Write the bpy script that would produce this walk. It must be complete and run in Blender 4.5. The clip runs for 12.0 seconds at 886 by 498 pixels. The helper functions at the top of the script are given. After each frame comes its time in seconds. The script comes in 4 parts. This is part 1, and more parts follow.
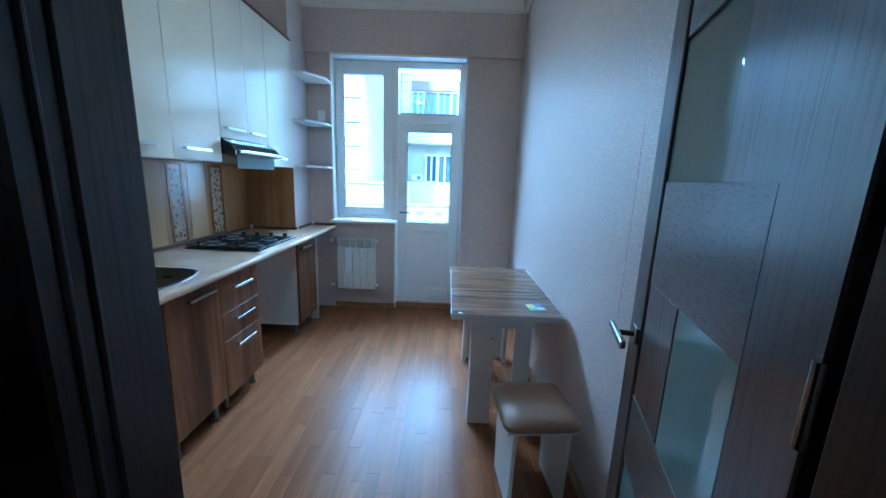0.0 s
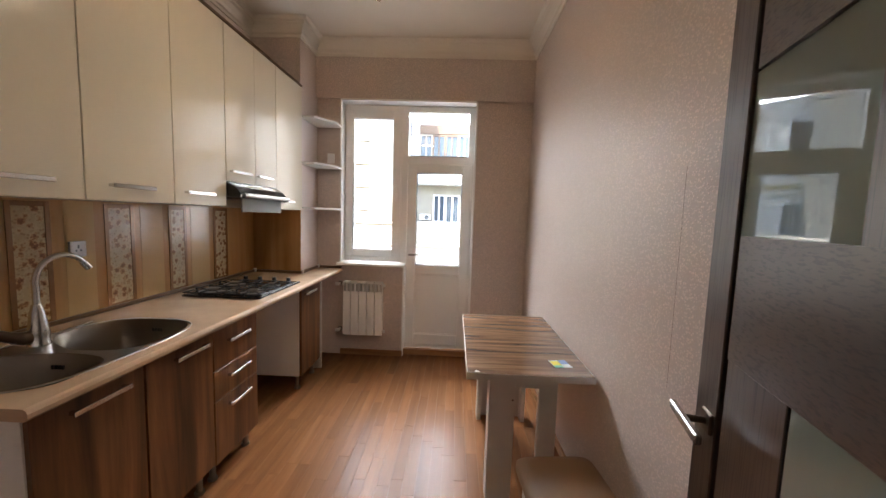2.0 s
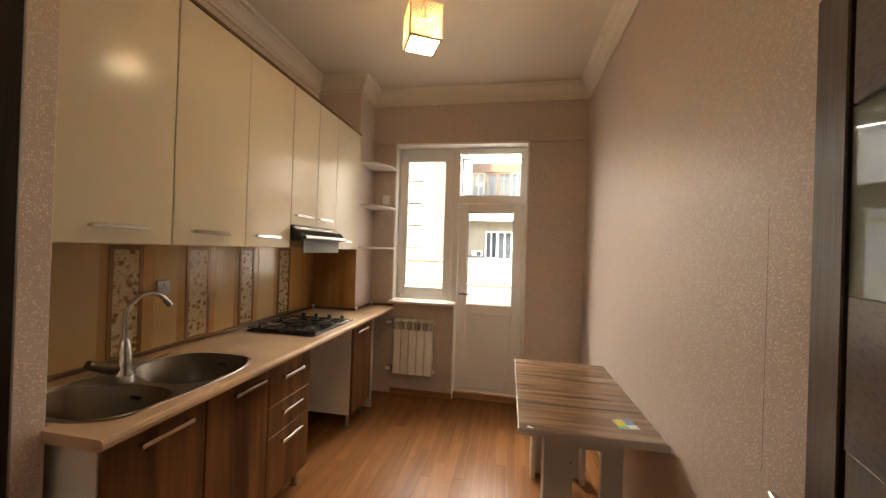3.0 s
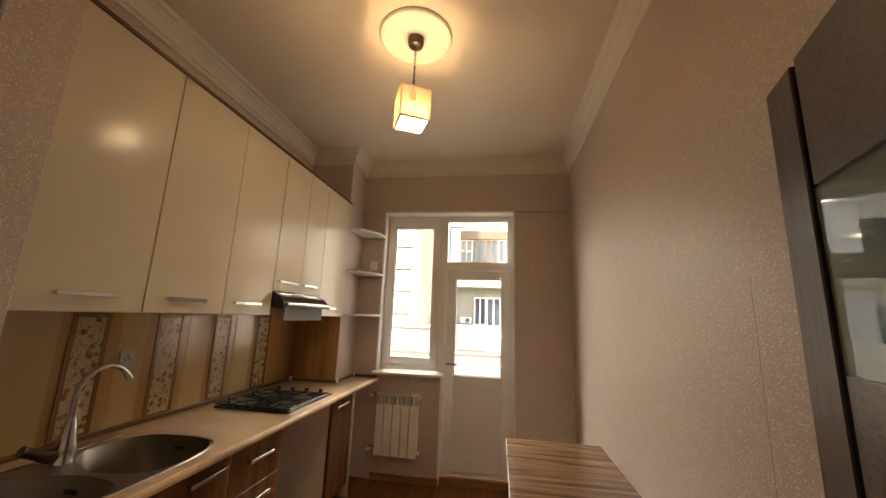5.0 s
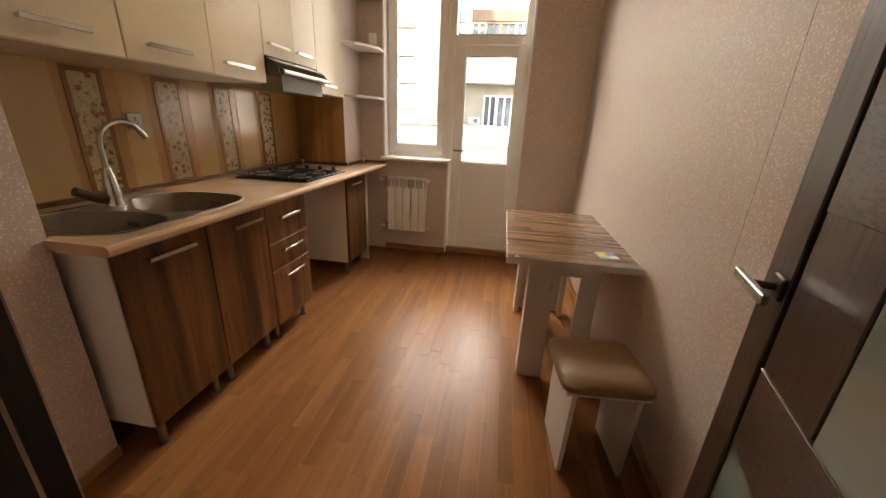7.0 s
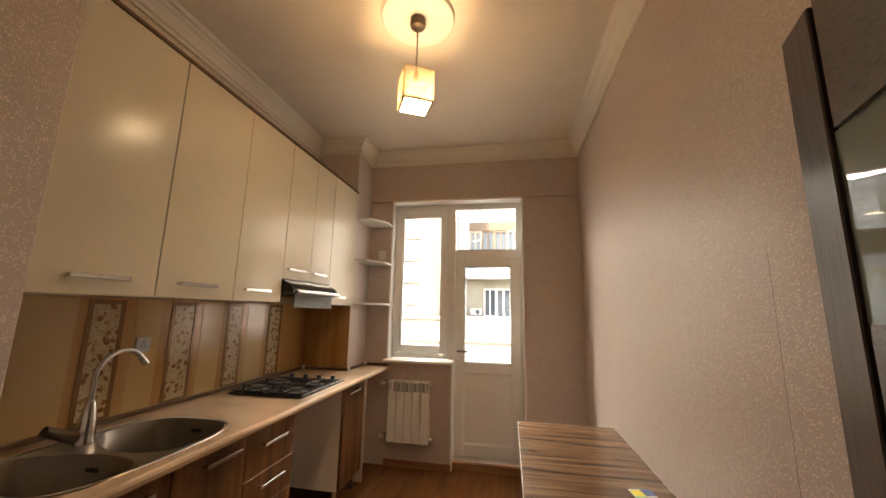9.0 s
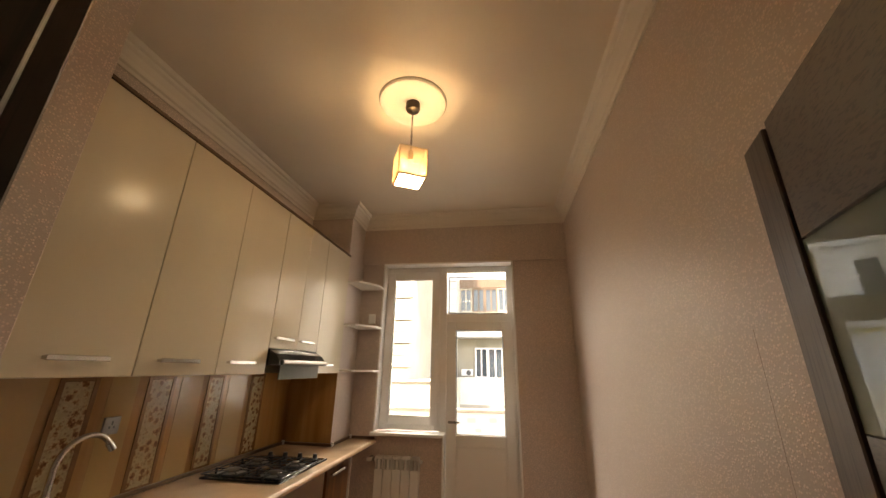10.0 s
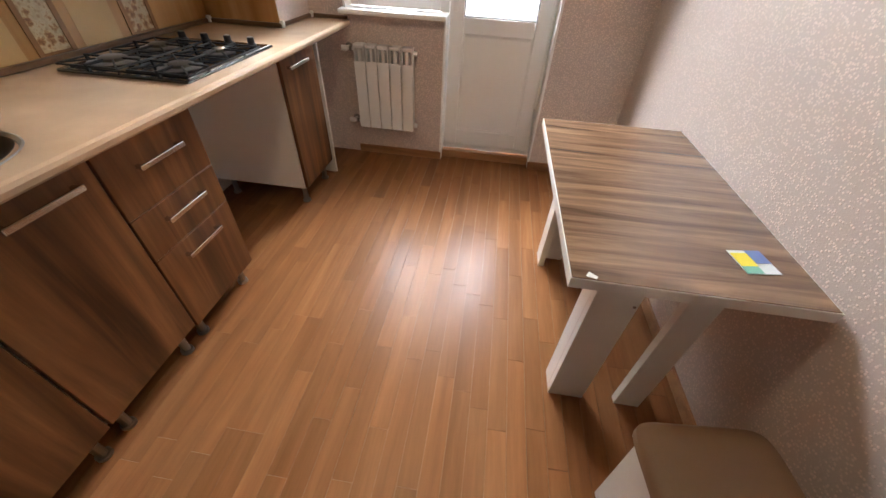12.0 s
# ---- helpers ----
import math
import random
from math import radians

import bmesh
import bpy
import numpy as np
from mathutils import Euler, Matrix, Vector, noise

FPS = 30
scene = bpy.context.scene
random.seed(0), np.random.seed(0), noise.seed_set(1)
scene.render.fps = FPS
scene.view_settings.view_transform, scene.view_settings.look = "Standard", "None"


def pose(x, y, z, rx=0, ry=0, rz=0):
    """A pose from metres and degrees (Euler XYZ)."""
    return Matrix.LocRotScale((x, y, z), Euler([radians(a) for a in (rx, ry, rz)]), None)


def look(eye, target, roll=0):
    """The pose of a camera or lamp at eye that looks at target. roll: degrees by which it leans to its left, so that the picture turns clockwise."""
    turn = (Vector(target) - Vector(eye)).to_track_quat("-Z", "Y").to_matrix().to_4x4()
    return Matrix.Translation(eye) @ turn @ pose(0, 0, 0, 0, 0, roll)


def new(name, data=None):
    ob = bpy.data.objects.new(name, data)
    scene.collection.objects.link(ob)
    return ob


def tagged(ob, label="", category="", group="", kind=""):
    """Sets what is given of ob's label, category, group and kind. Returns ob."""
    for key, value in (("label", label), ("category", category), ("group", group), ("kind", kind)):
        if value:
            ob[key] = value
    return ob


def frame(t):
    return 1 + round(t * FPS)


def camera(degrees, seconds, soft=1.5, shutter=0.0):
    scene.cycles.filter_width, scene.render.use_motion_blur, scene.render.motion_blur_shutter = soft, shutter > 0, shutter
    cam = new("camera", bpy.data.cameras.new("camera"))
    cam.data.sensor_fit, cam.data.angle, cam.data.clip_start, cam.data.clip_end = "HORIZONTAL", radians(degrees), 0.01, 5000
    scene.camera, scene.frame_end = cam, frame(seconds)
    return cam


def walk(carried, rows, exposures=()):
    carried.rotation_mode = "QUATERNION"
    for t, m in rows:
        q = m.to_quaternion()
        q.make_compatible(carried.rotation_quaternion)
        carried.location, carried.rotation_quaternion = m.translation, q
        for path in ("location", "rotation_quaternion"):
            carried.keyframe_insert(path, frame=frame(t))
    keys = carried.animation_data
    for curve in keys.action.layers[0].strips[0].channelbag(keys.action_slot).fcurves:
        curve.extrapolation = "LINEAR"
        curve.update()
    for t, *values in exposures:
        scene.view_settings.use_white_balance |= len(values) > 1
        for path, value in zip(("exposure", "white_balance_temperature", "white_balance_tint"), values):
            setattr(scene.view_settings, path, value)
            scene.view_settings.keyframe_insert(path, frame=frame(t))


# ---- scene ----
cam = camera(102.4, 12.0)
PATH = [
    (0, (0.431, 0.270, 1.466), (0.410, 2.231, 1.077), 2.1),
    (0.5, (0.421, 0.293, 1.491), (0.214, 2.267, 1.250), 0.6),
    (1, (0.387, 0.261, 1.491), (0.173, 2.234, 1.243), 1.8),
    (1.5, (0.426, 0.316, 1.490), (0.168, 2.289, 1.287), 2.3),
    (2, (0.387, 0.430, 1.495), (0.322, 2.420, 1.315), 1.9),
    (2.5, (0.361, 0.466, 1.514), (0.143, 2.451, 1.410), 2.8),
    (3, (0.401, 0.458, 1.531), (0.037, 2.424, 1.539), 1.9),
    (3.5, (0.428, 0.453, 1.560), (0.032, 2.372, 1.961), 1.8),
    (3.7, (0.417, 0.444, 1.583), (0.080, 2.324, 2.178), 1.9),
    (5.3, (0.412, 0.492, 1.514), (0.102, 2.456, 1.732), 1.8),
    (5.5, (0.421, 0.497, 1.483), (0.073, 2.465, 1.568), 1.5),
    (6, (0.410, 0.492, 1.423), (0.065, 2.444, 1.162), 2.0),
    (6.5, (0.408, 0.473, 1.357), (0.099, 2.362, 0.779), 2.5),
    (6.7, (0.409, 0.467, 1.332), (0.130, 2.329, 0.656), 2.8),
    (8.5, (0.420, 0.520, 1.405), (-0.012, 2.472, 1.277), 1.4),
    (9, (0.420, 0.504, 1.484), (0.060, 2.442, 1.824), 1.1),
    (9.5, (0.413, 0.464, 1.580), (0.106, 2.245, 2.436), 1.0),
    (9.8, (0.393, 0.472, 1.575), (0.156, 2.282, 2.392), 0.3),
    (10, (0.411, 0.467, 1.563), (0.114, 2.339, 2.201), 0.9),
    (10.5, (0.423, 0.496, 1.500), (0.048, 2.461, 1.472), 0.6),
    (11, (0.403, 0.623, 1.385), (0.013, 2.406, 0.562), 0.0),
    (11.5, (0.343, 0.964, 1.333), (-0.015, 2.535, 0.148), 0.2),
    (12, (0.219, 1.450, 1.359), (0.056, 2.948, 0.043), 3.4),
]
EXPOSURES = [(0, 3.88, 3500, -12), (0.5, 3.85, 4400, -2), (1.0, 3.85, 5000, 4), (1.5, 3.85, 5900, 9), (2.0, 3.78, 6350, 10), (2.5, 3.68, 7700, 12), (3.5, 3.52, 8800, 12), (5.5, 3.27, 8600, 12), (6.5, 3.6, 8500, 12), (8.5, 3.76, 7800, 12), (9.5, 3.34, 9200, 13), (10.5, 3.22, 9000, 13), (11.0, 3.6, 9000, 13), (11.5, 4.24, 7400, 11), (12, 4.3, 6200, 9)]
walk(cam, [(t, look(eye, target, roll)) for t, eye, target, roll in PATH], EXPOSURES)

# ---------- world, sun, lamps ----------
world = bpy.data.worlds.new("sky")
scene.world = world
world.use_nodes = True
wn = world.node_tree
sky = wn.nodes.new("ShaderNodeTexSky")
sky.sky_type = "NISHITA"
sky.sun_disc = False
sky.sun_elevation = radians(48)
sky.sun_rotation = radians(200)
bg = wn.nodes["Background"]
bg.inputs["Strength"].default_value = 0.12
wn.links.new(sky.outputs[0], bg.inputs[0])

SUN = bpy.data.lights.new("sun", "SUN")
SUN.energy, SUN.angle, SUN.color = 1.5, radians(2), (1.0, 0.96, 0.9)
sun = new("sun", SUN)
sun.matrix_world = look((0, 0, 30), (8, 24, 0))

# added unseen lamp high over the yard, boosting the light through the window
FILL = bpy.data.lights.new("yard_fill_lamp", "AREA")
FILL.shape, FILL.size, FILL.size_y, FILL.energy, FILL.color = "RECTANGLE", 6.4, 3.2, 172, (0.9, 0.95, 1.0)
fill = new("yard_fill_lamp", FILL)
fill.matrix_world = look((-1.5, 7.4, 5.0), (0.4, 3.0, 1.2))

BULB = bpy.data.lights.new("bulb_light", "POINT")
BULB.energy, BULB.color, BULB.shadow_soft_size = 0.56, (1.0, 0.7, 0.42), 0.009
bulb_light = new("bulb_light", BULB)
bulb_light.location = (-0.085, 2.28, 2.646)

# ---------- materials ----------


def material(name, base, rough=0.5, metal=0.0, spec=0.5):
    m = bpy.data.materials.new(name)
    m.use_nodes = True
    b = m.node_tree.nodes["Principled BSDF"]
    b.inputs["Base Color"].default_value = (*base, 1)
    b.inputs["Roughness"].default_value = rough
    b.inputs["Metallic"].default_value = metal
    b.inputs["Specular IOR Level"].default_value = spec
    return m, m.node_tree, b


def node(nt, kind, **values):
    n = nt.nodes.new(kind)
    for k, v in values.items():
        n.inputs[k].default_value = v
    return n


def coords(nt, scale=(1, 1, 1), turn=(0, 0, 0)):
    g = nt.nodes.new("ShaderNodeNewGeometry")
    mp = nt.nodes.new("ShaderNodeMapping")
    mp.inputs["Scale"].default_value = scale
    mp.inputs["Rotation"].default_value = turn
    nt.links.new(g.outputs["Position"], mp.inputs["Vector"])
    return mp.outputs["Vector"]


def ramp(nt, fac, stops):
    r = nt.nodes.new("ShaderNodeValToRGB")
    e = r.color_ramp.elements
    while len(e) < len(stops):
        e.new(0.5)
    for el, (p, c) in zip(e, stops):
        el.position, el.color = p, (*c, 1)
    nt.links.new(fac, r.inputs["Fac"])
    return r.outputs["Color"]


def mixed(nt, fac, a, b, how="MIX"):
    m = nt.nodes.new("ShaderNodeMix")
    m.data_type, m.blend_type = "RGBA", how
    for s, v in ((m.inputs["Factor"], fac), (m.inputs["A"], a), (m.inputs["B"], b)):
        if isinstance(v, (int, float)):
            s.default_value = v
        elif isinstance(v, tuple):
            s.default_value = (*v, 1)
        else:
            nt.links.new(v, s)
    return m.outputs["Result"]


def bumped(nt, b, height, strength, distance):
    n = nt.nodes.new("ShaderNodeBump")
    n.inputs["Strength"].default_value = strength
    n.inputs["Distance"].default_value = distance
    nt.links.new(height, n.inputs["Height"])
    nt.links.new(n.outputs["Normal"], b.inputs["Normal"])


def painted(name, base, rough=0.5, metal=0.0, spec=0.5, amount=0.06, grain=60.0, bump=0.05):
    """Plain paint, plastic or metal with faint stains and grain."""
    m, nt, b = material(name, base, rough, metal, spec)
    v = coords(nt)
    big = node(nt, "ShaderNodeTexNoise", Scale=2.3, Detail=3.0)
    fine = node(nt, "ShaderNodeTexNoise", Scale=grain, Detail=4.0)
    nt.links.new(v, big.inputs["Vector"])
    nt.links.new(v, fine.inputs["Vector"])
    dark = tuple(c * (1 - amount * 2) for c in base)
    lite = tuple(min(1, c * (1 + amount)) for c in base)
    c = ramp(nt, big.outputs["Fac"], [(0.3, dark), (0.7, lite)])
    nt.links.new(mixed(nt, fine.outputs["Fac"], c, tuple(x * (1 - amount) for x in base)), b.inputs["Base Color"])
    if bump:
        bumped(nt, b, fine.outputs["Fac"], bump, 0.002)
    return m


def wooden(name, dark, mid, light, along="z", rough=0.4, fine=1.0, bump=0.15, spec=0.5, per_piece=0.0, ring=9.0):
    """Wood or wood print, its grain along one axis."""
    m, nt, b = material(name, mid, rough, 0, spec)
    s = {"x": (0.6, 9, 9), "y": (9, 0.6, 9), "z": (9, 9, 0.6)}[along]
    v = coords(nt, tuple(k * fine for k in s))
    if per_piece:
        info = nt.nodes.new("ShaderNodeObjectInfo")
        add = nt.nodes.new("ShaderNodeVectorMath")
        add.operation = "MULTIPLY_ADD"
        add.inputs[1].default_value = (37, 53, 71)
        nt.links.new(info.outputs["Random"], add.inputs[0])
        nt.links.new(v, add.inputs[2])
        v = add.outputs[0]
    n1 = node(nt, "ShaderNodeTexNoise", Scale=1.0, Detail=5.0, Roughness=0.6, Distortion=0.6)
    n2 = node(nt, "ShaderNodeTexNoise", Scale=ring, Detail=6.0, Roughness=0.7)
    nt.links.new(v, n1.inputs["Vector"])
    nt.links.new(v, n2.inputs["Vector"])
    c = ramp(nt, n1.outputs["Fac"], [(0.32, dark), (0.5, mid), (0.68, light)])
    c = mixed(nt, n2.outputs["Fac"], c, mixed(nt, 1.0, c, (0.62, 0.58, 0.55), "MULTIPLY"))
    if per_piece:
        tone = ramp(nt, info.outputs["Random"], [(0.0, (1 - per_piece,) * 3), (0.5, (1, 1, 1)), (1.0, (1 + per_piece * 0.8,) * 3)])
        c = mixed(nt, 1.0, c, tone, "MULTIPLY")
    nt.links.new(c, b.inputs["Base Color"])
    rr = nt.nodes.new("ShaderNodeMapRange")
    rr.inputs["To Min"].default_value, rr.inputs["To Max"].default_value = rough * 0.8, rough * 1.25
    nt.links.new(n1.outputs["Fac"], rr.inputs["Value"])
    nt.links.new(rr.outputs["Result"], b.inputs["Roughness"])
    bumped(nt, b, n2.outputs["Fac"], bump, 0.0015)
    return m


def wenge(name, along):
    """Dark veneer: long broken pores and slow tone changes along one axis."""
    m, nt, b = material(name, (0.05, 0.028, 0.019), 0.3, 0, 0.85)
    s = {"y": (230, 6, 230), "z": (230, 230, 6)}[along]
    n1 = node(nt, "ShaderNodeTexNoise", Scale=1.0, Detail=2.0, Roughness=0.5, Distortion=0.2)
    n2 = node(nt, "ShaderNodeTexNoise", Scale=0.16, Detail=3.0, Distortion=0.8)
    v = coords(nt, s)
    nt.links.new(v, n1.inputs["Vector"])
    nt.links.new(v, n2.inputs["Vector"])
    pore = ramp(nt, n1.outputs["Fac"], [(0.36, (0, 0, 0)), (0.5, (1, 1, 1))])
    c = mixed(nt, pore, (0.027, 0.015, 0.01), (0.062, 0.034, 0.022))
    c = mixed(nt, n2.outputs["Fac"], c, mixed(nt, 1.0, c, (0.55, 0.5, 0.48), "MULTIPLY"))
    nt.links.new(c, b.inputs["Base Color"])
    nt.links.new(ramp(nt, pore, [(0.0, (0.4, 0.4, 0.4)), (1.0, (0.3, 0.3, 0.3))]), b.inputs["Roughness"])
    bumped(nt, b, pore, 0.035, 0.0005)
    return m


def wallpaper(name, base):
    """Vinyl wallpaper: a matt ground with small raised glossy flakes, each a little different."""
    m, nt, b = material(name, base, 0.45, 0, 0.7)
    v = coords(nt, (0.85, 0.85, 0.9))
    cell = node(nt, "ShaderNodeTexVoronoi", Scale=150.0, Randomness=1.0)
    fib = node(nt, "ShaderNodeTexNoise", Scale=260.0, Detail=3.0)
    big = node(nt, "ShaderNodeTexNoise", Scale=1.4, Detail=3.0)
    for n in (cell, fib, big):
        nt.links.new(v, n.inputs["Vector"])
    flake = ramp(nt, cell.outputs["Distance"], [(0.26, (1, 1, 1)), (0.55, (0, 0, 0))])
    some = ramp(nt, cell.outputs["Color"], [(0.4, (0.05, 0.05, 0.05)), (0.7, (1, 1, 1))])
    grain = mixed(nt, 1.0, flake, some, "MULTIPLY")
    h = mixed(nt, 0.25, grain, fib.outputs["Fac"])
    c = mixed(nt, grain, tuple(x * 0.87 for x in base), tuple(min(1, x * 1.4) for x in base))
    c = mixed(nt, big.outputs["Fac"], c, mixed(nt, 1.0, c, (0.9, 0.9, 0.9), "MULTIPLY"))
    nt.links.new(c, b.inputs["Base Color"])
    rg = ramp(nt, grain, [(0.0, (0.45, 0.45, 0.45)), (1.0, (0.17, 0.17, 0.17))])
    nt.links.new(rg, b.inputs["Roughness"])
    bumped(nt, b, h, 0.45, 0.0024)
    return m


def floral(name):
    """Printed strip: rust and cream blossoms on a tan ground."""
    m, nt, b = material(name, (0.5, 0.38, 0.22), 0.22, 0, 0.35)
    v = coords(nt, (1, 1, 1))
    vor = node(nt, "ShaderNodeTexVoronoi", Scale=26.0, Randomness=0.9)
    leaf = node(nt, "ShaderNodeTexVoronoi", Scale=58.0, Randomness=1.0)
    noi = node(nt, "ShaderNodeTexNoise", Scale=95.0, Detail=3.0)
    for n in (vor, leaf, noi):
        nt.links.new(v, n.inputs["Vector"])
    petal = mixed(nt, 0.45, vor.outputs["Distance"], noi.outputs["Fac"])
    c = ramp(nt, petal, [(0.34, (0.19, 0.085, 0.03)), (0.42, (0.4, 0.24, 0.11)), (0.48, (0.56, 0.45, 0.28)), (0.6, (0.48, 0.37, 0.22))])
    sprig = ramp(nt, leaf.outputs["Distance"], [(0.2, (0.55, 0.42, 0.3)), (0.4, (1, 1, 1))])
    nt.links.new(mixed(nt, 0.7, c, mixed(nt, 1.0, c, sprig, "MULTIPLY")), b.inputs["Base Color"])
    bumped(nt, b, petal, 0.1, 0.001)
    return m


def clear_glass(name, tint=(1, 1, 1), rough=0.0):
    m, nt, b = material(name, tint, rough)
    b.inputs["Transmission Weight"].default_value = 1.0
    b.inputs["IOR"].default_value = 1.45
    return m


def glowing(name, colour, strength):
    m, nt, b = material(name, colour, 0.4)
    b.inputs["Emission Color"].default_value = (*colour, 1)
    b.inputs["Emission Strength"].default_value = strength
    return m


M_WALL = wallpaper("wallpaper_taupe", (0.63, 0.52, 0.462))
M_CEIL = painted("ceiling_paint", (0.76, 0.675, 0.57), 0.5, amount=0.03)
M_CORN = painted("cornice_paint", (0.75, 0.69, 0.61), 0.45, amount=0.04)
M_FLOORBASE = painted("floor_joint", (0.34, 0.2, 0.11), 0.5)
M_PLANK = wooden("laminate_plank", (0.21, 0.084, 0.031), (0.268, 0.114, 0.043), (0.335, 0.152, 0.062), "y", 0.31, 0.9, 0.08, 0.1, 0.14)
M_SKIRT = wooden("skirting_wood", (0.28, 0.13, 0.05), (0.42, 0.21, 0.09), (0.5, 0.28, 0.13), "x", 0.35)
M_DOORWOOD = wenge("wenge_veneer", "z")
M_DOORRAIL = wenge("wenge_veneer_cross", "y")
M_GROOVE = painted("dark_groove", (0.008, 0.006, 0.005), 0.6)
M_PANE = painted("green_door_pane", (0.17, 0.21, 0.185), 0.012, 0, 0.8, 0.03, 30, 0.0)
M_WALNUT = wooden("walnut_front", (0.05, 0.019, 0.007), (0.155, 0.063, 0.023), (0.295, 0.133, 0.05), "z", 0.33, 1.0, 0.06, 0.3, 0.0, 3.0)
M_ZEBRA = wooden("zebrano_top", (0.085, 0.045, 0.025), (0.2, 0.117, 0.07), (0.34, 0.21, 0.125), "x", 0.17, 2.7, 0.03, 0.4, 0.0, 4.0)
M_WHITEBOARD = painted("white_melamine", (0.72, 0.69, 0.64), 0.4, 0, 0.4, 0.03)
M_CREAM = painted("cream_gloss_front", (0.68, 0.605, 0.47), 0.2, 0, 0.28, 0.03, 60, 0.0)
M_STEEL = painted("brushed_steel", (0.3, 0.28, 0.26), 0.32, 1.0, 0.5, 0.06, 200, 0.04)
M_CHROME = painted("chrome", (0.58, 0.57, 0.55), 0.22, 1.0, 0.5, 0.03, 60, 0.0)
M_COUNTER = painted("beige_stone_laminate", (0.64, 0.44, 0.285), 0.25, 0, 0.4, 0.26, 13, 0.01)
M_BLACKGLASS = painted("black_enamel", (0.012, 0.012, 0.013), 0.12, 0, 0.6, 0.05)
M_IRON = painted("cast_iron", (0.015, 0.014, 0.014), 0.5, 0.2, 0.5, 0.1, 120, 0.3)
M_PVC = painted("white_pvc", (0.85, 0.84, 0.82), 0.3, 0, 0.45, 0.02, 60, 0.0)
M_SINK = painted("worn_sink_steel", (0.2, 0.17, 0.14), 0.36, 1.0, 0.5, 0.1, 150, 0.04)
M_BRONZE = painted("dark_bronze", (0.09, 0.06, 0.04), 0.3, 0.6)
M_VISOR = painted("grey_visor_glass", (0.16, 0.17, 0.15), 0.5, 0, 0.2, 0.04)
M_RUBBER = painted("grey_gasket", (0.1, 0.1, 0.1), 0.7)
M_GLASS = clear_glass("window_glass")
M_LEATHER = painted("brown_leatherette", (0.235, 0.135, 0.07), 0.5, 0, 0.5, 0.08, 160, 0.25)
M_BACKSPLASH = wooden("brown_backsplash_print", (0.42, 0.21, 0.075), (0.55, 0.31, 0.125), (0.63, 0.4, 0.18), "z", 0.16, 0.55, 0.0, 0.4, 0.0, 3.0)
M_OLIVE = painted("olive_backsplash_print", (0.56, 0.37, 0.17), 0.14, 0, 0.4, 0.06, 60, 0.0)
M_FLORAL = floral("floral_print")
M_GOLD = painted("bronze_border", (0.27, 0.135, 0.05), 0.25, 0.2, 0.5, 0.06)
M_TRIM = painted("brown_trim", (0.14, 0.075, 0.035), 0.35, 0, 0.5, 0.1)
M_LATTICE = painted("lamp_filigree", (0.5, 0.37, 0.22), 0.35, 0.4, 0.5, 0.06)
M_SHADEGLOW = glowing("lamp_diffuser", (1.0, 0.86, 0.62), 6.0)

# ---------- building helpers ----------


def box(bm, x0, x1, y0, y1, z0, z1, bevel=0.0, seg=1):
    made = bmesh.ops.create_cube(bm, size=1.0)
    vs = made["verts"]
    for v in vs:
        v.co = Vector((x0 + (v.co.x + 0.5) * (x1 - x0), y0 + (v.co.y + 0.5) * (y1 - y0), z0 + (v.co.z + 0.5) * (z1 - z0)))
    if bevel:
        es = list({e for v in vs for e in v.link_edges})
        bmesh.ops.bevel(bm, geom=es, offset=bevel, segments=seg, affect="EDGES", profile=0.5, clamp_overlap=True)
    return bm


def boxed(*a, **k):
    return box(bmesh.new(), *a, **k)


def rod(bm, a, b, r, n=12, r2=None):
    a, b = Vector(a), Vector(b)
    d = b - a
    m = Matrix.Translation((a + b) / 2) @ d.to_track_quat("Z", "Y").to_matrix().to_4x4()
    bmesh.ops.create_cone(bm, cap_ends=True, segments=n, radius1=r, radius2=r if r2 is None else r2, depth=d.length, matrix=m)
    return bm


def rodded(*a, **k):
    return rod(bmesh.new(), *a, **k)


def tube(bm, pts, r, n=10):
    """A round tube along points."""
    pts = [Vector(p) for p in pts]
    rings = []
    for i, p in enumerate(pts):
        d = (pts[min(i + 1, len(pts) - 1)] - pts[max(i - 1, 0)]).normalized()
        q = d.to_track_quat("Z", "Y").to_matrix()
        rr = r[i] if isinstance(r, (list, tuple)) else r
        rings.append([bm.verts.new(p + q @ Vector((rr * math.cos(2 * math.pi * k / n), rr * math.sin(2 * math.pi * k / n), 0))) for k in range(n)])
    for a, b in zip(rings, rings[1:]):
        for k in range(n):
            bm.faces.new((a[k], a[(k + 1) % n], b[(k + 1) % n], b[k]))
    bm.faces.new(rings[0][::-1])
    bm.faces.new(rings[-1])
    return bm


def prism(bm, poly, z0, z1):
    """A flat shape of (x, y) corners, from z0 to z1."""
    lo = [bm.verts.new((x, y, z0)) for x, y in poly]
    hi = [bm.verts.new((x, y, z1)) for x, y in poly]
    n = len(poly)
    for i in range(n):
        bm.faces.new((lo[i], lo[(i + 1) % n], hi[(i + 1) % n], hi[i]))
    bm.faces.new(lo[::-1])
    bm.faces.new(hi)
    return bm


def side_prism(bm, poly, x0, x1):
    """A flat shape of (y, z) corners, from x0 to x1."""
    lo = [bm.verts.new((x0, y, z)) for y, z in poly]
    hi = [bm.verts.new((x1, y, z)) for y, z in poly]
    n = len(poly)
    for i in range(n):
        bm.faces.new((lo[i], lo[(i + 1) % n], hi[(i + 1) % n], hi[i]))
    bm.faces.new(lo[::-1])
    bm.faces.new(hi)
    return bm


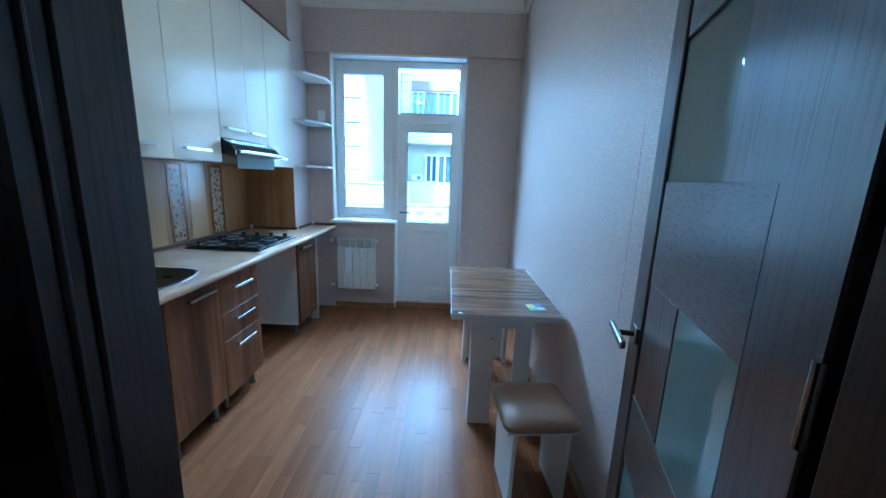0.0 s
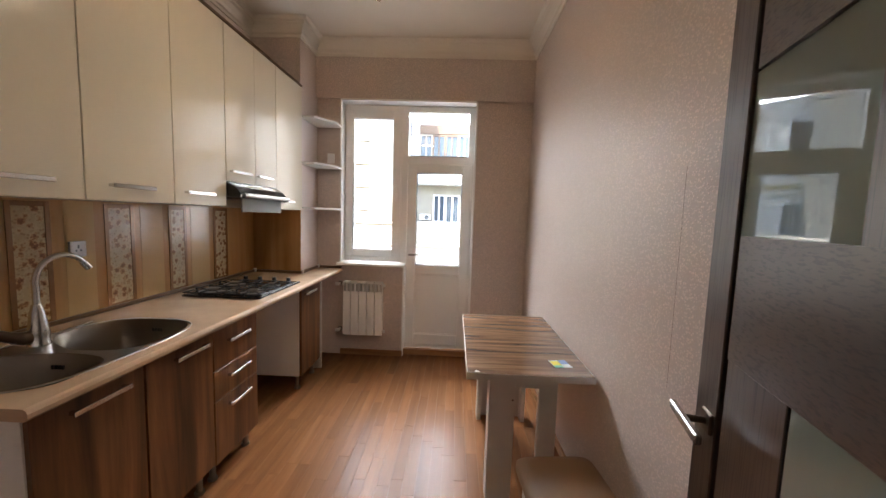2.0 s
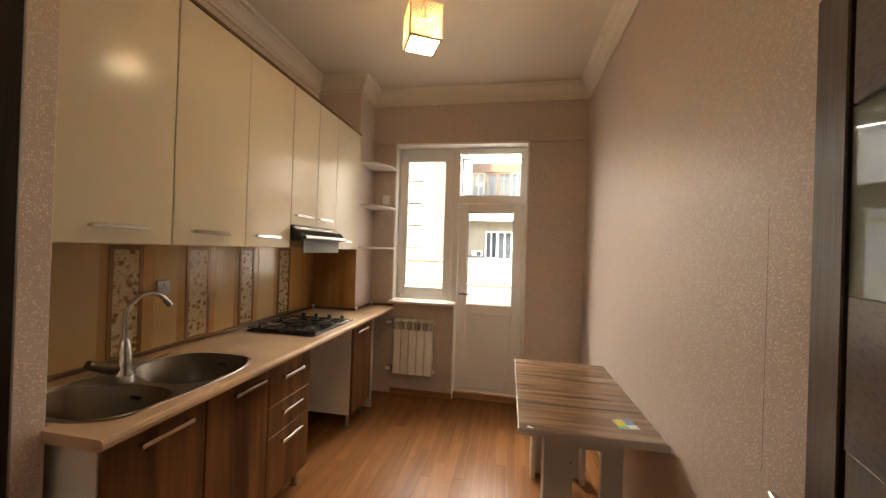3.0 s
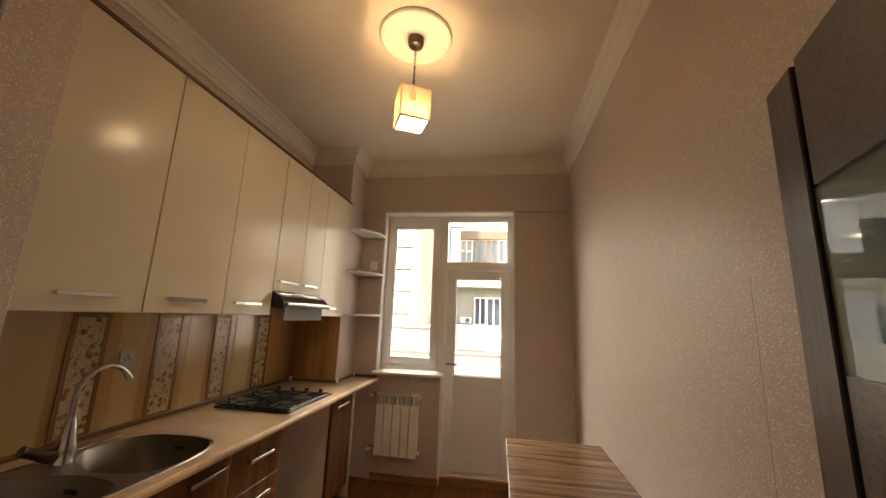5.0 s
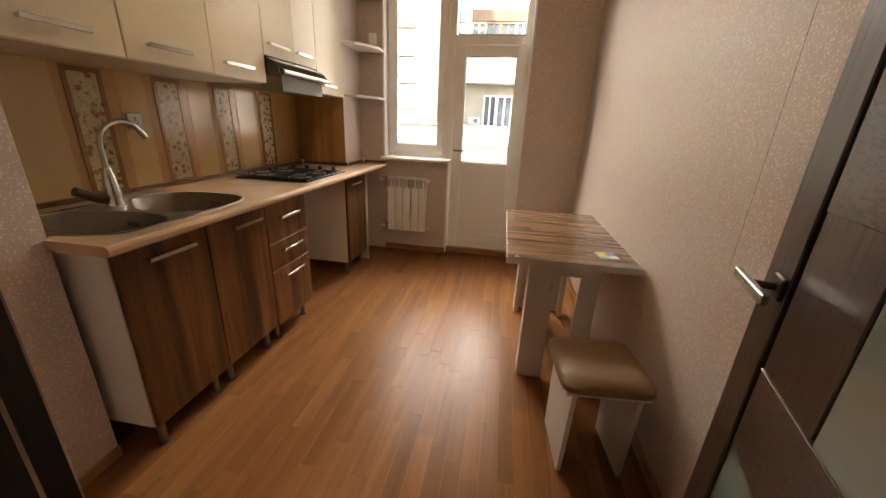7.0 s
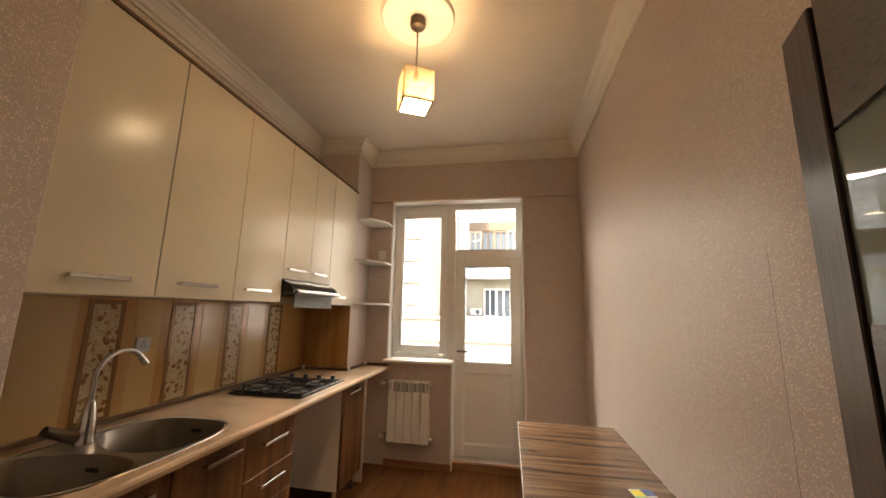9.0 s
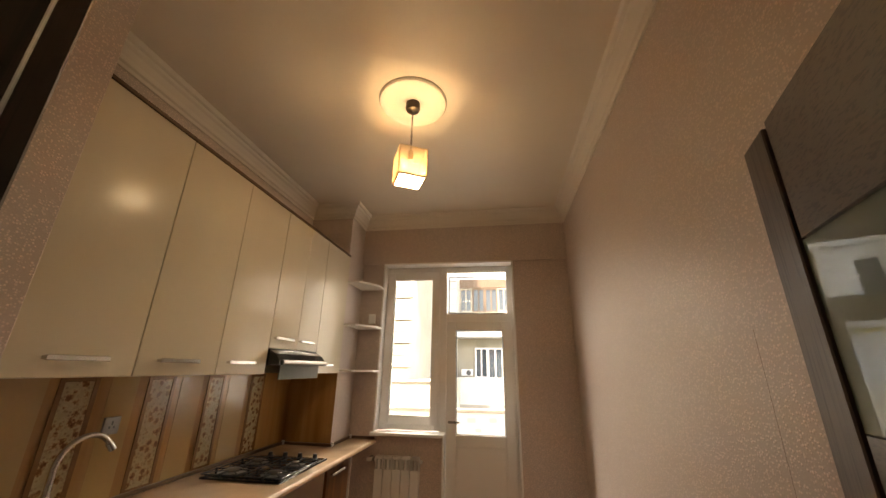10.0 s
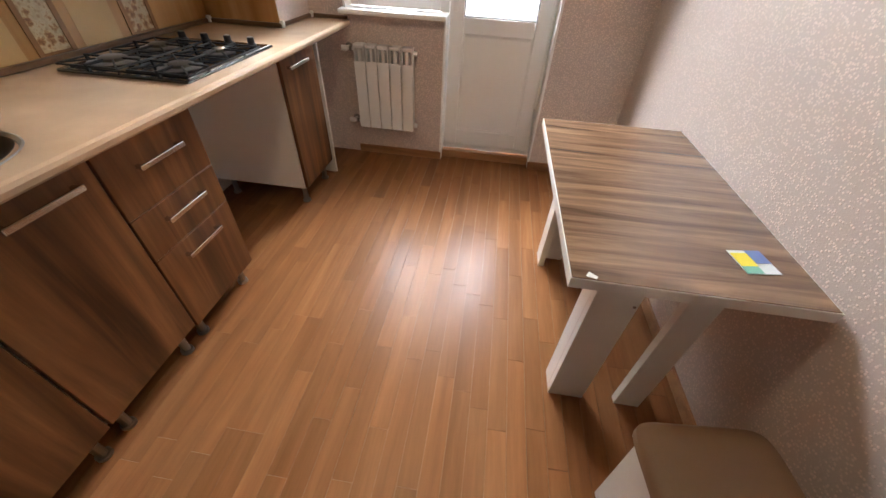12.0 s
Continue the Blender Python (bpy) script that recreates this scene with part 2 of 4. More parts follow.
def revolve(bm, profile, centre, n=32):
    """A turned shape: (radius, z) pairs about an upright axis."""
    cx, cy = centre
    rings = [[bm.verts.new((cx + r * math.cos(2 * math.pi * k / n), cy + r * math.sin(2 * math.pi * k / n), z)) for k in range(n)] for r, z in profile]
    for a, b in zip(rings, rings[1:]):
        for k in range(n):
            bm.faces.new((a[k], a[(k + 1) % n], b[(k + 1) % n], b[k]))
    bm.faces.new(rings[0][::-1])
    bm.faces.new(rings[-1])
    return bm


def root_place(ob):
    while ob.parent:
        ob = ob.parent
    return ob.location


def finish(bm, smooth=False):
    bmesh.ops.recalc_face_normals(bm, faces=bm.faces)
    me = bpy.data.meshes.new("mesh")
    bm.to_mesh(me)
    bm.free()
    if smooth:
        me.polygons.foreach_set("use_smooth", [True] * len(me.polygons))
        me.set_sharp_from_angle(angle=radians(40))
    return me


def part(name, bm, mat, parent, label="", smooth=False):
    bmesh.ops.translate(bm, verts=bm.verts, vec=-Vector(root_place(parent)))
    ob = new(name, finish(bm, smooth))
    ob.data.materials.append(mat)
    ob.parent = parent
    if label:
        tagged(ob, label)
    return ob


def thing(name, at, label, category, group="", kind=""):
    ob = new(name)
    ob.location = at
    ob.empty_display_size = 0.05
    return tagged(ob, label, category, group, kind)


def solid(name, bm, mat, label, category, kind="", group="", smooth=False):
    """A thing that is one mesh."""
    ob = new(name, finish(bm, smooth))
    ob.data.materials.append(mat)
    return tagged(ob, label, category, group, kind)

# ---------- setting ----------
XR, XL, XP, XC = 1.115, -1.5, -1.02, -1.05      # right wall, left wall, pier by the door, column
YD, YP, YC, YW, YB = 0.62, 1.343, 3.70, 4.10, 4.06  # door wall, pier end, column, window wall, beam
ZC, ZB = 3.18, 2.64                              # ceiling, beam's underside
OX0, OX1, OZ = -0.80, 0.56, 2.64                 # window opening
STRUCT = "structure"

solid("wall_right", boxed(XR, XR + 0.15, -2.2, 4.5, 0, ZC), M_WALL, "taupe embossed wallpaper on a long side wall", "wall", STRUCT)
solid("wall_left", boxed(XL - 0.15, XL, YP - 0.1, 4.5, 0, ZC), M_WALL, "taupe embossed wallpaper behind the kitchen units", "wall", STRUCT)
solid("wall_pier", boxed(XL - 0.15, XP, YD, YP, 0, ZC, 0.004), M_WALL, "wallpapered pier between doorway and kitchen units", "wall", STRUCT)
solid("wall_column", boxed(XL - 0.02, XC, YC, YW + 0.05, 0, ZC, 0.004), M_WALL, "wallpapered column in the corner by the window", "column", STRUCT)
bm = bmesh.new()
box(bm, XL, OX0, YW, 4.45, 0, ZC)
box(bm, OX0, -0.135, YW, 4.45, 0, 0.965)
box(bm, OX1, XR, YW, 4.45, 0, ZC)
box(bm, OX0, OX1, YW, 4.45, OZ + 0.01, ZC)
solid("wall_window", bm, M_WALL, "wallpapered window wall with an opening for window and door", "wall", STRUCT)
solid("beam", boxed(XC, XR, YB, YW, ZB, ZC), M_WALL, "wallpapered beam across the top of the window", "beam", STRUCT)
bm = bmesh.new()
box(bm, XL - 0.15, 0.02, 0.50, YD, 0, ZC)
box(bm, 0.87, XR, 0.50, YD, 0, ZC)
box(bm, 0.02, 0.87, 0.50, YD, 2.12, ZC)
solid("wall_door", bm, M_WALL, "wallpapered wall round the dark doorway", "wall", STRUCT)
solid("ceiling", boxed(XL - 0.15, XR + 0.15, YD - 0.14, 4.5, ZC, ZC + 0.15), M_CEIL, "cream painted plain ceiling", "ceiling", STRUCT)
solid("wallpaper_seam", boxed(XR - 0.0006, XR, 1.605, 1.6057, 0.95, 1.68), M_TRIM, "thin open seam between two wallpaper strips", "seam", STRUCT)
# hallway behind
bm = bmesh.new()
box(bm, -1.9, -1.65, -2.2, YD, 0, ZC)
box(bm, -1.9, XR + 0.15, -2.35, -2.2, 0, ZC)
solid("wall_hall", bm, M_WALL, "plain wallpapered hallway walls", "wall", STRUCT)
solid("ceiling_hall", boxed(-1.9, XR + 0.15, -2.35, YD - 0.14, ZC, ZC + 0.15), M_CEIL, "cream painted hallway ceiling", "ceiling", STRUCT)

# cornice, mitred round the room
PLAN = [(XR, YD), (XR, YB), (XC, YB), (XC, YC), (XL, YC), (XL, YP), (XP, YP), (XP, YD)]
PROFILE = [(0.0, -0.145), (0.012, -0.145), (0.016, -0.126), (0.028, -0.116), (0.032, -0.09), (0.05, -0.055), (0.064, -0.042), (0.068, -0.028), (0.088, -0.022), (0.098, -0.005), (0.098, 0.0), (0.0, 0.0)]


def sweep(bm, plan, profile, z):
    n = len(plan)
    rings = []
    for i in range(n):
        p, a, b = (Vector(plan[j % n]) for j in (i, i - 1, i + 1))
        d1, d2 = (p - a).normalized(), (b - p).normalized()
        n1, n2 = Vector((-d1.y, d1.x)), Vector((-d2.y, d2.x))
        inn = (n1 + n2) / (1 + n1.dot(n2))
        rings.append([bm.verts.new((p.x + inn.x * o, p.y + inn.y * o, z + h)) for o, h in profile])
    k = len(profile)
    for i in range(n):
        a, b = rings[i], rings[(i + 1) % n]
        for j in range(k):
            bm.faces.new((a[j], b[j], b[(j + 1) % k], a[(j + 1) % k]))
    return bm


solid("cornice", sweep(bmesh.new(), PLAN, PROFILE, ZC - 0.001), M_CORN, "cream moulded plaster cornice round the ceiling", "cornice", STRUCT)
solid("floor", boxed(-1.9, XR + 0.1, -2.3, 4.3, -0.12, -0.003), M_FLOORBASE, "brown laminate floor in narrow strips", "floor", STRUCT)
FLOOR = bpy.data.objects["floor"]

# skirting
bm = bmesh.new()
box(bm, -0.80, -0.135, YW - 0.014, YW, 0, 0.062, 0.003)
box(bm, OX1, XR - 0.014, YW - 0.014, YW, 0, 0.062, 0.003)
box(bm, XR - 0.014, XR, YD, YW, 0, 0.062, 0.003)
box(bm, XP, XP + 0.012, YD, YP, 0, 0.05, 0.003)
box(bm, -0.133, OX1, YW + 0.05, YW + 0.1, 0, 0.06, 0.003)
solid("baseboard", bm, M_SKIRT, "orange-brown wooden skirting along the walls", "skirting", STRUCT)

# ---------- doorway and open door ----------
bm = bmesh.new()
box(bm, 0.015, 0.17, 0.48, 0.58, 0, 2.12, 0.004)
box(bm, 0.015, 0.10, 0.58, 0.63, 0, 2.12, 0.003)
box(bm, 0.802, 0.87, 0.48, 0.58, 0, 2.12, 0.004)
box(bm, 0.84, 0.87, 0.58, 0.632, 0, 2.12, 0.003)
box(bm, 0.17, 0.802, 0.48, 0.58, 2.04, 2.12, 0.004)
box(bm, 0.10, 0.84, 0.58, 0.632, 2.075, 2.12, 0.003)
for y0, y1 in ((0.62, 0.632), (0.47, 0.499)):
    box(bm, -0.06, 0.015, y0, y1, 0, 2.2, 0.004)
    box(bm, 0.87, 0.95, y0, y1, 0, 2.2, 0.004)
    box(bm, 0.015, 0.87, y0, y1, 2.12, 2.2, 0.004)
for y in (0.498, 0.516):
    box(bm, 0.168, 0.1735, y, y + 0.006, 0, 2.04, 0.002)
solid("door_frame", bm, M_DOORWOOD, "dark wenge door frame with flat casing", "door frame", STRUCT)


def open_door():
    """Leaf swung wide open towards the side wall; built along y from its hinge, then turned."""
    X, Y0, W, T, Z0, Z1 = 0.816, 0.607, 0.71, 0.04, 0.012, 2.053
    Y1 = Y0 + W
    d = thing("door_1", (X, Y0, 0), "open dark wenge door with frosted panes and chrome handle", "door", "", STRUCT)

    def at(u):
        return Y1 - u

    part("core", boxed(X + 0.016, X + 0.026, Y0 + 0.005, Y1 - 0.005, Z0, Z1 - 0.004), M_GROOVE, d)
    part("lock_stile", boxed(X, X + T, at(0.106), Y1, Z0, Z1, 0.003), M_DOORWOOD, d)
    part("hinge_stile", boxed(X, X + T, Y0, at(0.416), Z0, Z1, 0.003), M_DOORWOOD, d)
    for z0, z1 in ((1.80, Z1), (1.22, 1.476), (0.70, 0.897), (0.2, 0.44), (Z0, 0.08)):
        part("panel", boxed(X - 0.0006, X + T + 0.0006, at(0.575), at(0.128), z0, z1, 0.0004), M_DOORRAIL, d, "cross-grain wenge panel")
    for z0, z1, ua in ((1.476, 1.80, 0.128), (0.897, 1.22, 0.335), (0.44, 0.70, 0.128), (0.08, 0.2, 0.335)):
        u1 = 0.416 if ua < 0.3 else 0.575
        if ua > 0.3:
            part("pane", boxed(X - 0.0006, X + T + 0.0006, at(u1), at(ua), z0, z1), M_PANE, d, "pale green glass pane")
            part("block", boxed(X + 0.001, X + T - 0.001, at(ua - 0.012), at(0.128), z0, z1, 0.002), M_DOORWOOD, d)
            part("bead", boxed(X - 0.003, X, at(u1), at(0.128), z0 - 0.0025, z0, 0.0006), M_BRONZE, d, "thin dark metal bead")
        else:
            part("pane", boxed(X + 0.008, X + 0.032, at(u1), at(0.108), z0, z1), M_PANE, d, "pale green glass pane")
    h = part("handle", rodded((X, at(0.078), 1.055), (X - 0.05, at(0.078), 1.055), 0.008), M_BRONZE, d, "square lever handle on a dark neck")
    part("rose", boxed(X - 0.009, X, at(0.102), at(0.054), 1.031, 1.079, 0.003), M_BRONZE, h, "dark square rose")
    part("lever", boxed(X - 0.062, X - 0.048, at(0.175), at(0.015), 1.045, 1.067, 0.003), M_CHROME, h, "chrome lever")
    for z in (0.25, 1.2, 1.8):
        part("hinge", rodded((X - 0.005, Y0 - 0.004, z), (X - 0.005, Y0 - 0.004, z + 0.1), 0.007), M_CHROME, d)
    d.rotation_euler.z = radians(-14.7)
    return d


open_door()

# ---------- window and balcony door ----------
GY = 4.20


def frame_ring(x0, x1, z0, z1, w, y0, y1, bevel=0.004, wb=None):
    bm = bmesh.new()
    wb = w if wb is None else wb
    box(bm, x0, x0 + w, y0, y1, z0, z1, bevel)
    box(bm, x1 - w, x1, y0, y1, z0, z1, bevel)
    box(bm, x0 + w, x1 - w, y0 + 0.001, y1 - 0.001, z1 - w, z1, bevel)
    box(bm, x0 + w, x1 - w, y0 + 0.001, y1 - 0.001, z0, z0 + wb, bevel)
    return bm


def pane(name, x0, x1, z0, z1, parent):
    p = part(name, boxed(x0, x1, GY + 0.025, GY + 0.031, z0, z1), M_GLASS, parent)
    p.visible_shadow = False
    return p


w = thing("window_1", (-0.5, GY, 0.98), "white plastic window with one tall sash", "window", "", STRUCT)
part("window_frame", frame_ring(-0.795, -0.19, 0.995, 2.62, 0.055, GY, GY + 0.07), M_PVC, w)
sash = part("sash", frame_ring(-0.785, -0.205, 1.045, 2.565, 0.082, GY - 0.012, GY + 0.05), M_PVC, w)
part("gasket", frame_ring(-0.708, -0.282, 1.122, 2.488, 0.005, GY - 0.008, GY + 0.02, 0), M_RUBBER, sash)
pane("pane", -0.71, -0.28, 1.12, 2.49, w)
part("window_sill", boxed(-0.83, -0.125, 4.03, GY, 0.963, 0.992, 0.008, 2), M_PVC, w)
wh = part("window_handle", boxed(-0.235, -0.215, GY - 0.03, GY - 0.012, 1.75, 1.81, 0.004), M_PVC, w)
part("lever", boxed(-0.235, -0.215, GY - 0.045, GY - 0.03, 1.68, 1.80, 0.005), M_PVC, wh)

d2 = thing("door_2", (0.2, GY, 0.06), "white plastic balcony door with pane, panel and transom", "door", "", STRUCT)
bm = frame_ring(-0.19, 0.555, 0.06, 2.62, 0.06, GY, GY + 0.07)
box(bm, -0.13, 0.50, GY, GY + 0.07, 2.03, 2.115, 0.004)
part("door_frame", bm, M_PVC, d2)
part("gasket", frame_ring(-0.108, 0.509, 2.116, 2.508, 0.006, GY + 0.002, GY + 0.02, 0), M_RUBBER, d2)
pane("pane", -0.125, 0.50, 2.11, 2.56, d2)
bm = frame_ring(-0.125, 0.535, 0.1, 2.035, 0.095, GY - 0.012, GY + 0.05, 0.005, 0.12)
box(bm, -0.03, 0.44, GY - 0.011, GY + 0.049, 0.875, 0.975, 0.005)
leaf = part("door_leaf", bm, M_PVC, d2)
part("lower_panel", boxed(-0.03, 0.44, GY + 0.004, GY + 0.03, 0.22, 0.878), M_PVC, leaf)
part("panel_bead", frame_ring(-0.03, 0.44, 0.22, 0.876, 0.014, GY - 0.004, GY + 0.006, 0.003), M_PVC, leaf)
part("gasket", frame_ring(-0.03, 0.44, 0.975, 1.94, 0.006, GY - 0.006, GY + 0.02, 0), M_RUBBER, leaf)
pane("pane", -0.03, 0.44, 0.97, 1.945, leaf)
dh = part("door_handle", boxed(-0.1, -0.072, GY - 0.026, GY - 0.012, 1.0, 1.15, 0.005), M_PVC, d2)
part("lever", boxed(-0.1, 0.01, GY - 0.055, GY - 0.04, 1.075, 1.095, 0.005), M_STEEL, dh)
for z in (0.35, 1.1, 1.85):
    part("hinge", rodded((0.548, GY - 0.016, z), (0.548, GY - 0.016, z + 0.09), 0.009), M_PVC, d2)
# white lining of the opening
bm = bmesh.new()
box(bm, OX0 - 0.012, OX0 + 0.004, YW - 0.008, GY + 0.07, 0.99, OZ)
box(bm, OX1 - 0.004, OX1 + 0.012, YW - 0.008, GY + 0.07, 0.06, OZ)
box(bm, OX0 + 0.004, OX1 - 0.004, YB + 0.002, GY + 0.07, OZ - 0.018, OZ + 0.002)
box(bm, -0.147, -0.133, YW - 0.008, GY + 0.07, 0.0, 0.962)
solid("window_reveal", bm, M_PVC, "white plastic lining of the window opening", "trim", STRUCT)


def radiator():
    r = thing("radiator", (-0.54, 4.06, 0.235), "white aluminium radiator under the window sill", "radiator")
    n, x0, wdt = 5, -0.752, 0.083
    for i in range(n):
        a = x0 + i * wdt
        bm = boxed(a + 0.002, a + wdt - 0.002, 4.012, 4.024, 0.238, 0.7, 0.006, 2)
        box(bm, a + 0.03, a + wdt - 0.03, 4.024, 4.085, 0.25, 0.775, 0.004)
        box(bm, a + 0.006, a + 0.012, 4.02, 4.085, 0.28, 0.785)
        box(bm, a + wdt - 0.012, a + wdt - 0.006, 4.02, 4.085, 0.28, 0.785)
        box(bm, a + 0.004, a + wdt - 0.004, 4.008, 4.082, 0.778, 0.802, 0.008, 2)
        part("section", bm, M_PVC, r)
    for z, name in ((0.765, "upper_valve"), (0.275, "lower_valve")):
        bm = rodded((x0 - 0.05, 4.05, z), (x0, 4.05, z), 0.012)
        rod(bm, (x0 - 0.05, 4.05, z), (x0 - 0.05, YW + 0.002, z), 0.012)
        valve = part(name, bm, M_PVC, r)
        part("nut", rodded((x0 - 0.03, 4.05, z), (x0 - 0.012, 4.05, z), 0.016, 6), M_STEEL, valve, "steel pipe nut")
        part("knob", rodded((x0 - 0.085, 4.05, z), (x0 - 0.05, 4.05, z), 0.018), M_PVC, valve)
        part("wall_plate", rodded((x0 - 0.05, YW - 0.006, z), (x0 - 0.05, YW + 0.001, z), 0.026, 20), M_STEEL, valve, "steel wall plate")
        part("plug", rodded((x0 + n * wdt, 4.05, z), (x0 + n * wdt + 0.02, 4.05, z), 0.016, 12), M_PVC, r)
    part("bracket", boxed(-0.575, -0.505, 4.08, YW + 0.002, 0.6, 0.64), M_PVC, r)


radiator()

# ---------- kitchen units ----------
FX = -0.852   # plane of the base fronts
CT = 0.925   # worktop height


def bar_handle(parent, axis_x, y0, y1, z, name="handle"):
    """Flat bar on two posts, proud of a front that faces +x."""
    bm = boxed(axis_x + 0.022, axis_x + 0.03, y0, y1, z - 0.009, z + 0.009, 0.002)
    for y in (y0 + 0.012, y1 - 0.012):
        box(bm, axis_x - 0.001, axis_x + 0.023, y - 0.006, y + 0.006, z - 0.006, z + 0.006)
    return part(name, bm, M_CHROME, parent, "flat chrome bar handle")


def feet(parent, y0, y1, x=-0.91):
    for y in (y0, y1):
        for xx in (x, -1.4):
            part("foot", rod(rodded((xx, y, 0.012), (xx, y, 0.127), 0.016), (xx, y, 0.0), (xx, y, 0.014), 0.024), M_STEEL, parent)


def base_unit(y0, y1, label):
    u = thing("base_cabinet", (-1.15, (y0 + y1) / 2, 0), label, "cabinet", "base cabinets")
    part("side_panel", boxed(XL + 0.01, FX - 0.022, y0, y0 + 0.016, 0.125, 0.886), M_WHITEBOARD, u, "white melamine side panel")
    part("side_panel", boxed(XL + 0.01, FX - 0.022, y1 - 0.016, y1, 0.125, 0.886), M_WHITEBOARD, u, "white melamine side panel")
    part("bottom_panel", boxed(XL + 0.01, FX - 0.022, y0 + 0.016, y1 - 0.016, 0.125, 0.141), M_WHITEBOARD, u)
    part("back_panel", boxed(XL + 0.01, XL + 0.016, y0 + 0.016, y1 - 0.016, 0.141, 0.886), M_WHITEBOARD, u)
    feet(u, y0 + 0.05, y1 - 0.05)
    return u


u = base_unit(1.384, 1.782, "walnut-print sink base cabinet with one door")
dr = part("door", boxed(FX - 0.02, FX, 1.387, 1.779, 0.13, 0.868, 0.002), M_WALNUT, u)
bar_handle(dr, FX, 1.49, 1.70, 0.814)
u = base_unit(1.784, 2.19, "walnut-print base cabinet with one door")
dr = part("door", boxed(FX - 0.02, FX, 1.787, 2.187, 0.13, 0.868, 0.002), M_WALNUT, u)
bar_handle(dr, FX, 1.925, 2.13, 0.815)
u = base_unit(2.192, 2.60, "walnut-print base cabinet with three drawers")
for z0, z1, hz in ((0.64, 0.868, 0.778), (0.47, 0.637, 0.577), (0.115, 0.467, 0.41)):
    dr = part("drawer", boxed(FX - 0.02, FX, 2.195, 2.597, z0, z1, 0.002), M_WALNUT, u)
    bar_handle(dr, FX, 2.298, 2.49, hz)
u = base_unit(3.255, 3.66, "narrow walnut-print base cabinet beyond the empty gap")
dr = part("door", boxed(FX - 0.02, FX, 3.258, 3.657, 0.13, 0.868, 0.002), M_WALNUT, u)
bar_handle(dr, FX, 3.31, 3.52, 0.815)
solid("filler_panel", boxed(XC, FX - 0.01, 3.715, 3.733, 0.0, 0.886), M_WHITEBOARD, "white melamine end panel carrying the worktop", "panel")


SX, SY, SHX, SHY = -1.108, 1.778, 0.262, 0.398   # sink outline


def outline(cx, cy, hx, hy, power, n=48):
    """Rounded shape about a centre."""
    out = []
    for k in range(n):
        a = 2 * math.pi * k / n
        c, s = math.cos(a), math.sin(a)
        out.append((cx + hx * math.copysign(abs(c) ** (2 / power), c), cy + hy * math.copysign(abs(s) ** (2 / power), s)))
    return out


def loft(bm, loops):
    """Skin between loops of the same number of corners, each with its own height."""
    rings = [[bm.verts.new((x, y, z)) for x, y in pts] for pts, z in loops]
    n = len(rings[0])
    for a, b in zip(rings, rings[1:]):
        for k in range(n):
            bm.faces.new((a[k], a[(k + 1) % n], b[(k + 1) % n], b[k]))
    bm.faces.new(rings[-1])
    return bm


def worktop():
    wt = thing("worktop", (-1.1, 2.6, 0.875), "beige stone-print laminate worktop with rounded front edge", "worktop")
    x1 = -0.78
    # round-nosed profile, extruded along y; a hole is left for the bowls
    def slab(bm, xa, ya, yb):
        prof = [(xa, CT - 0.038), (x1 - 0.01, CT - 0.038), (x1, CT - 0.029), (x1 + 0.002, CT - 0.015), (x1 - 0.003, CT - 0.005), (x1 - 0.012, CT), (xa, CT)]
        lo = [bm.verts.new((x, ya, z)) for x, z in prof]
        hi = [bm.verts.new((x, yb, z)) for x, z in prof]
        n = len(prof)
        for i in range(n):
            bm.faces.new((lo[i], hi[i], hi[(i + 1) % n], lo[(i + 1) % n]))
        bm.faces.new(lo)
        bm.faces.new(hi[::-1])
    bm = bmesh.new()
    slab(bm, -0.878, 1.33, YC)
    slab(bm, XC + 0.001, YC, YW - 0.002)
    box(bm, XL + 0.001, -0.878, 2.2, YC, CT - 0.038, CT)
    box(bm, -1.04, -0.878, 1.33, 1.362, CT - 0.038, CT)
    # field round the sink
    top = bmesh.new()
    sq = [top.verts.new((x, y, CT)) for x, y in ((XL + 0.001, 1.362), (-0.878, 1.362), (-0.878, 2.2), (XL + 0.001, 2.2))]
    hole = [top.verts.new((x, y, CT)) for x, y in outline(SX, SY, SHX - 0.012, SHY - 0.012, 3.2, 64)]
    es = [top.edges.new((r[i], r[(i + 1) % len(r)])) for r in (sq, hole) for i in range(len(r))]
    bmesh.ops.triangle_fill(top, edges=es, use_beauty=True)
    ext = bmesh.ops.extrude_face_region(top, geom=list(top.faces))
    bmesh.ops.translate(top, vec=(0, 0, -0.038), verts=[g for g in ext["geom"] if isinstance(g, bmesh.types.BMVert)])
    part("sink_surround", top, M_COUNTER, wt)
    part("slab", bm, M_COUNTER, wt)
    bm = boxed(XL + 0.008, XL + 0.03, 1.362, YC - 0.02, CT, CT + 0.022, 0.005)
    part("upstand", bm, M_TRIM, wt, "brown plastic wall strip")
    part("upstand", boxed(XL + 0.03, XC + 0.02, YC - 0.03, YC - 0.008, CT, CT + 0.022, 0.005), M_TRIM, wt, "brown plastic wall strip")
    part("upstand", boxed(XC + 0.002, XC + 0.022, YC - 0.008, YW - 0.02, CT, CT + 0.022, 0.005), M_TRIM, wt, "brown plastic wall strip")
    part("upstand", boxed(XC + 0.022, -0.79, YW - 0.022, YW - 0.002, CT, CT + 0.022, 0.005), M_TRIM, wt, "brown plastic wall strip")
    for x, y in ((XL + 0.03, YC - 0.03), (XC + 0.02, YC - 0.012), (XC + 0.022, YW - 0.02)):
        part("corner_cap", boxed(x - 0.012, x + 0.012, y - 0.012, y + 0.012, CT, CT + 0.035, 0.006, 2), M_PVC, wt, "pale plastic corner cap")
    return wt


worktop()


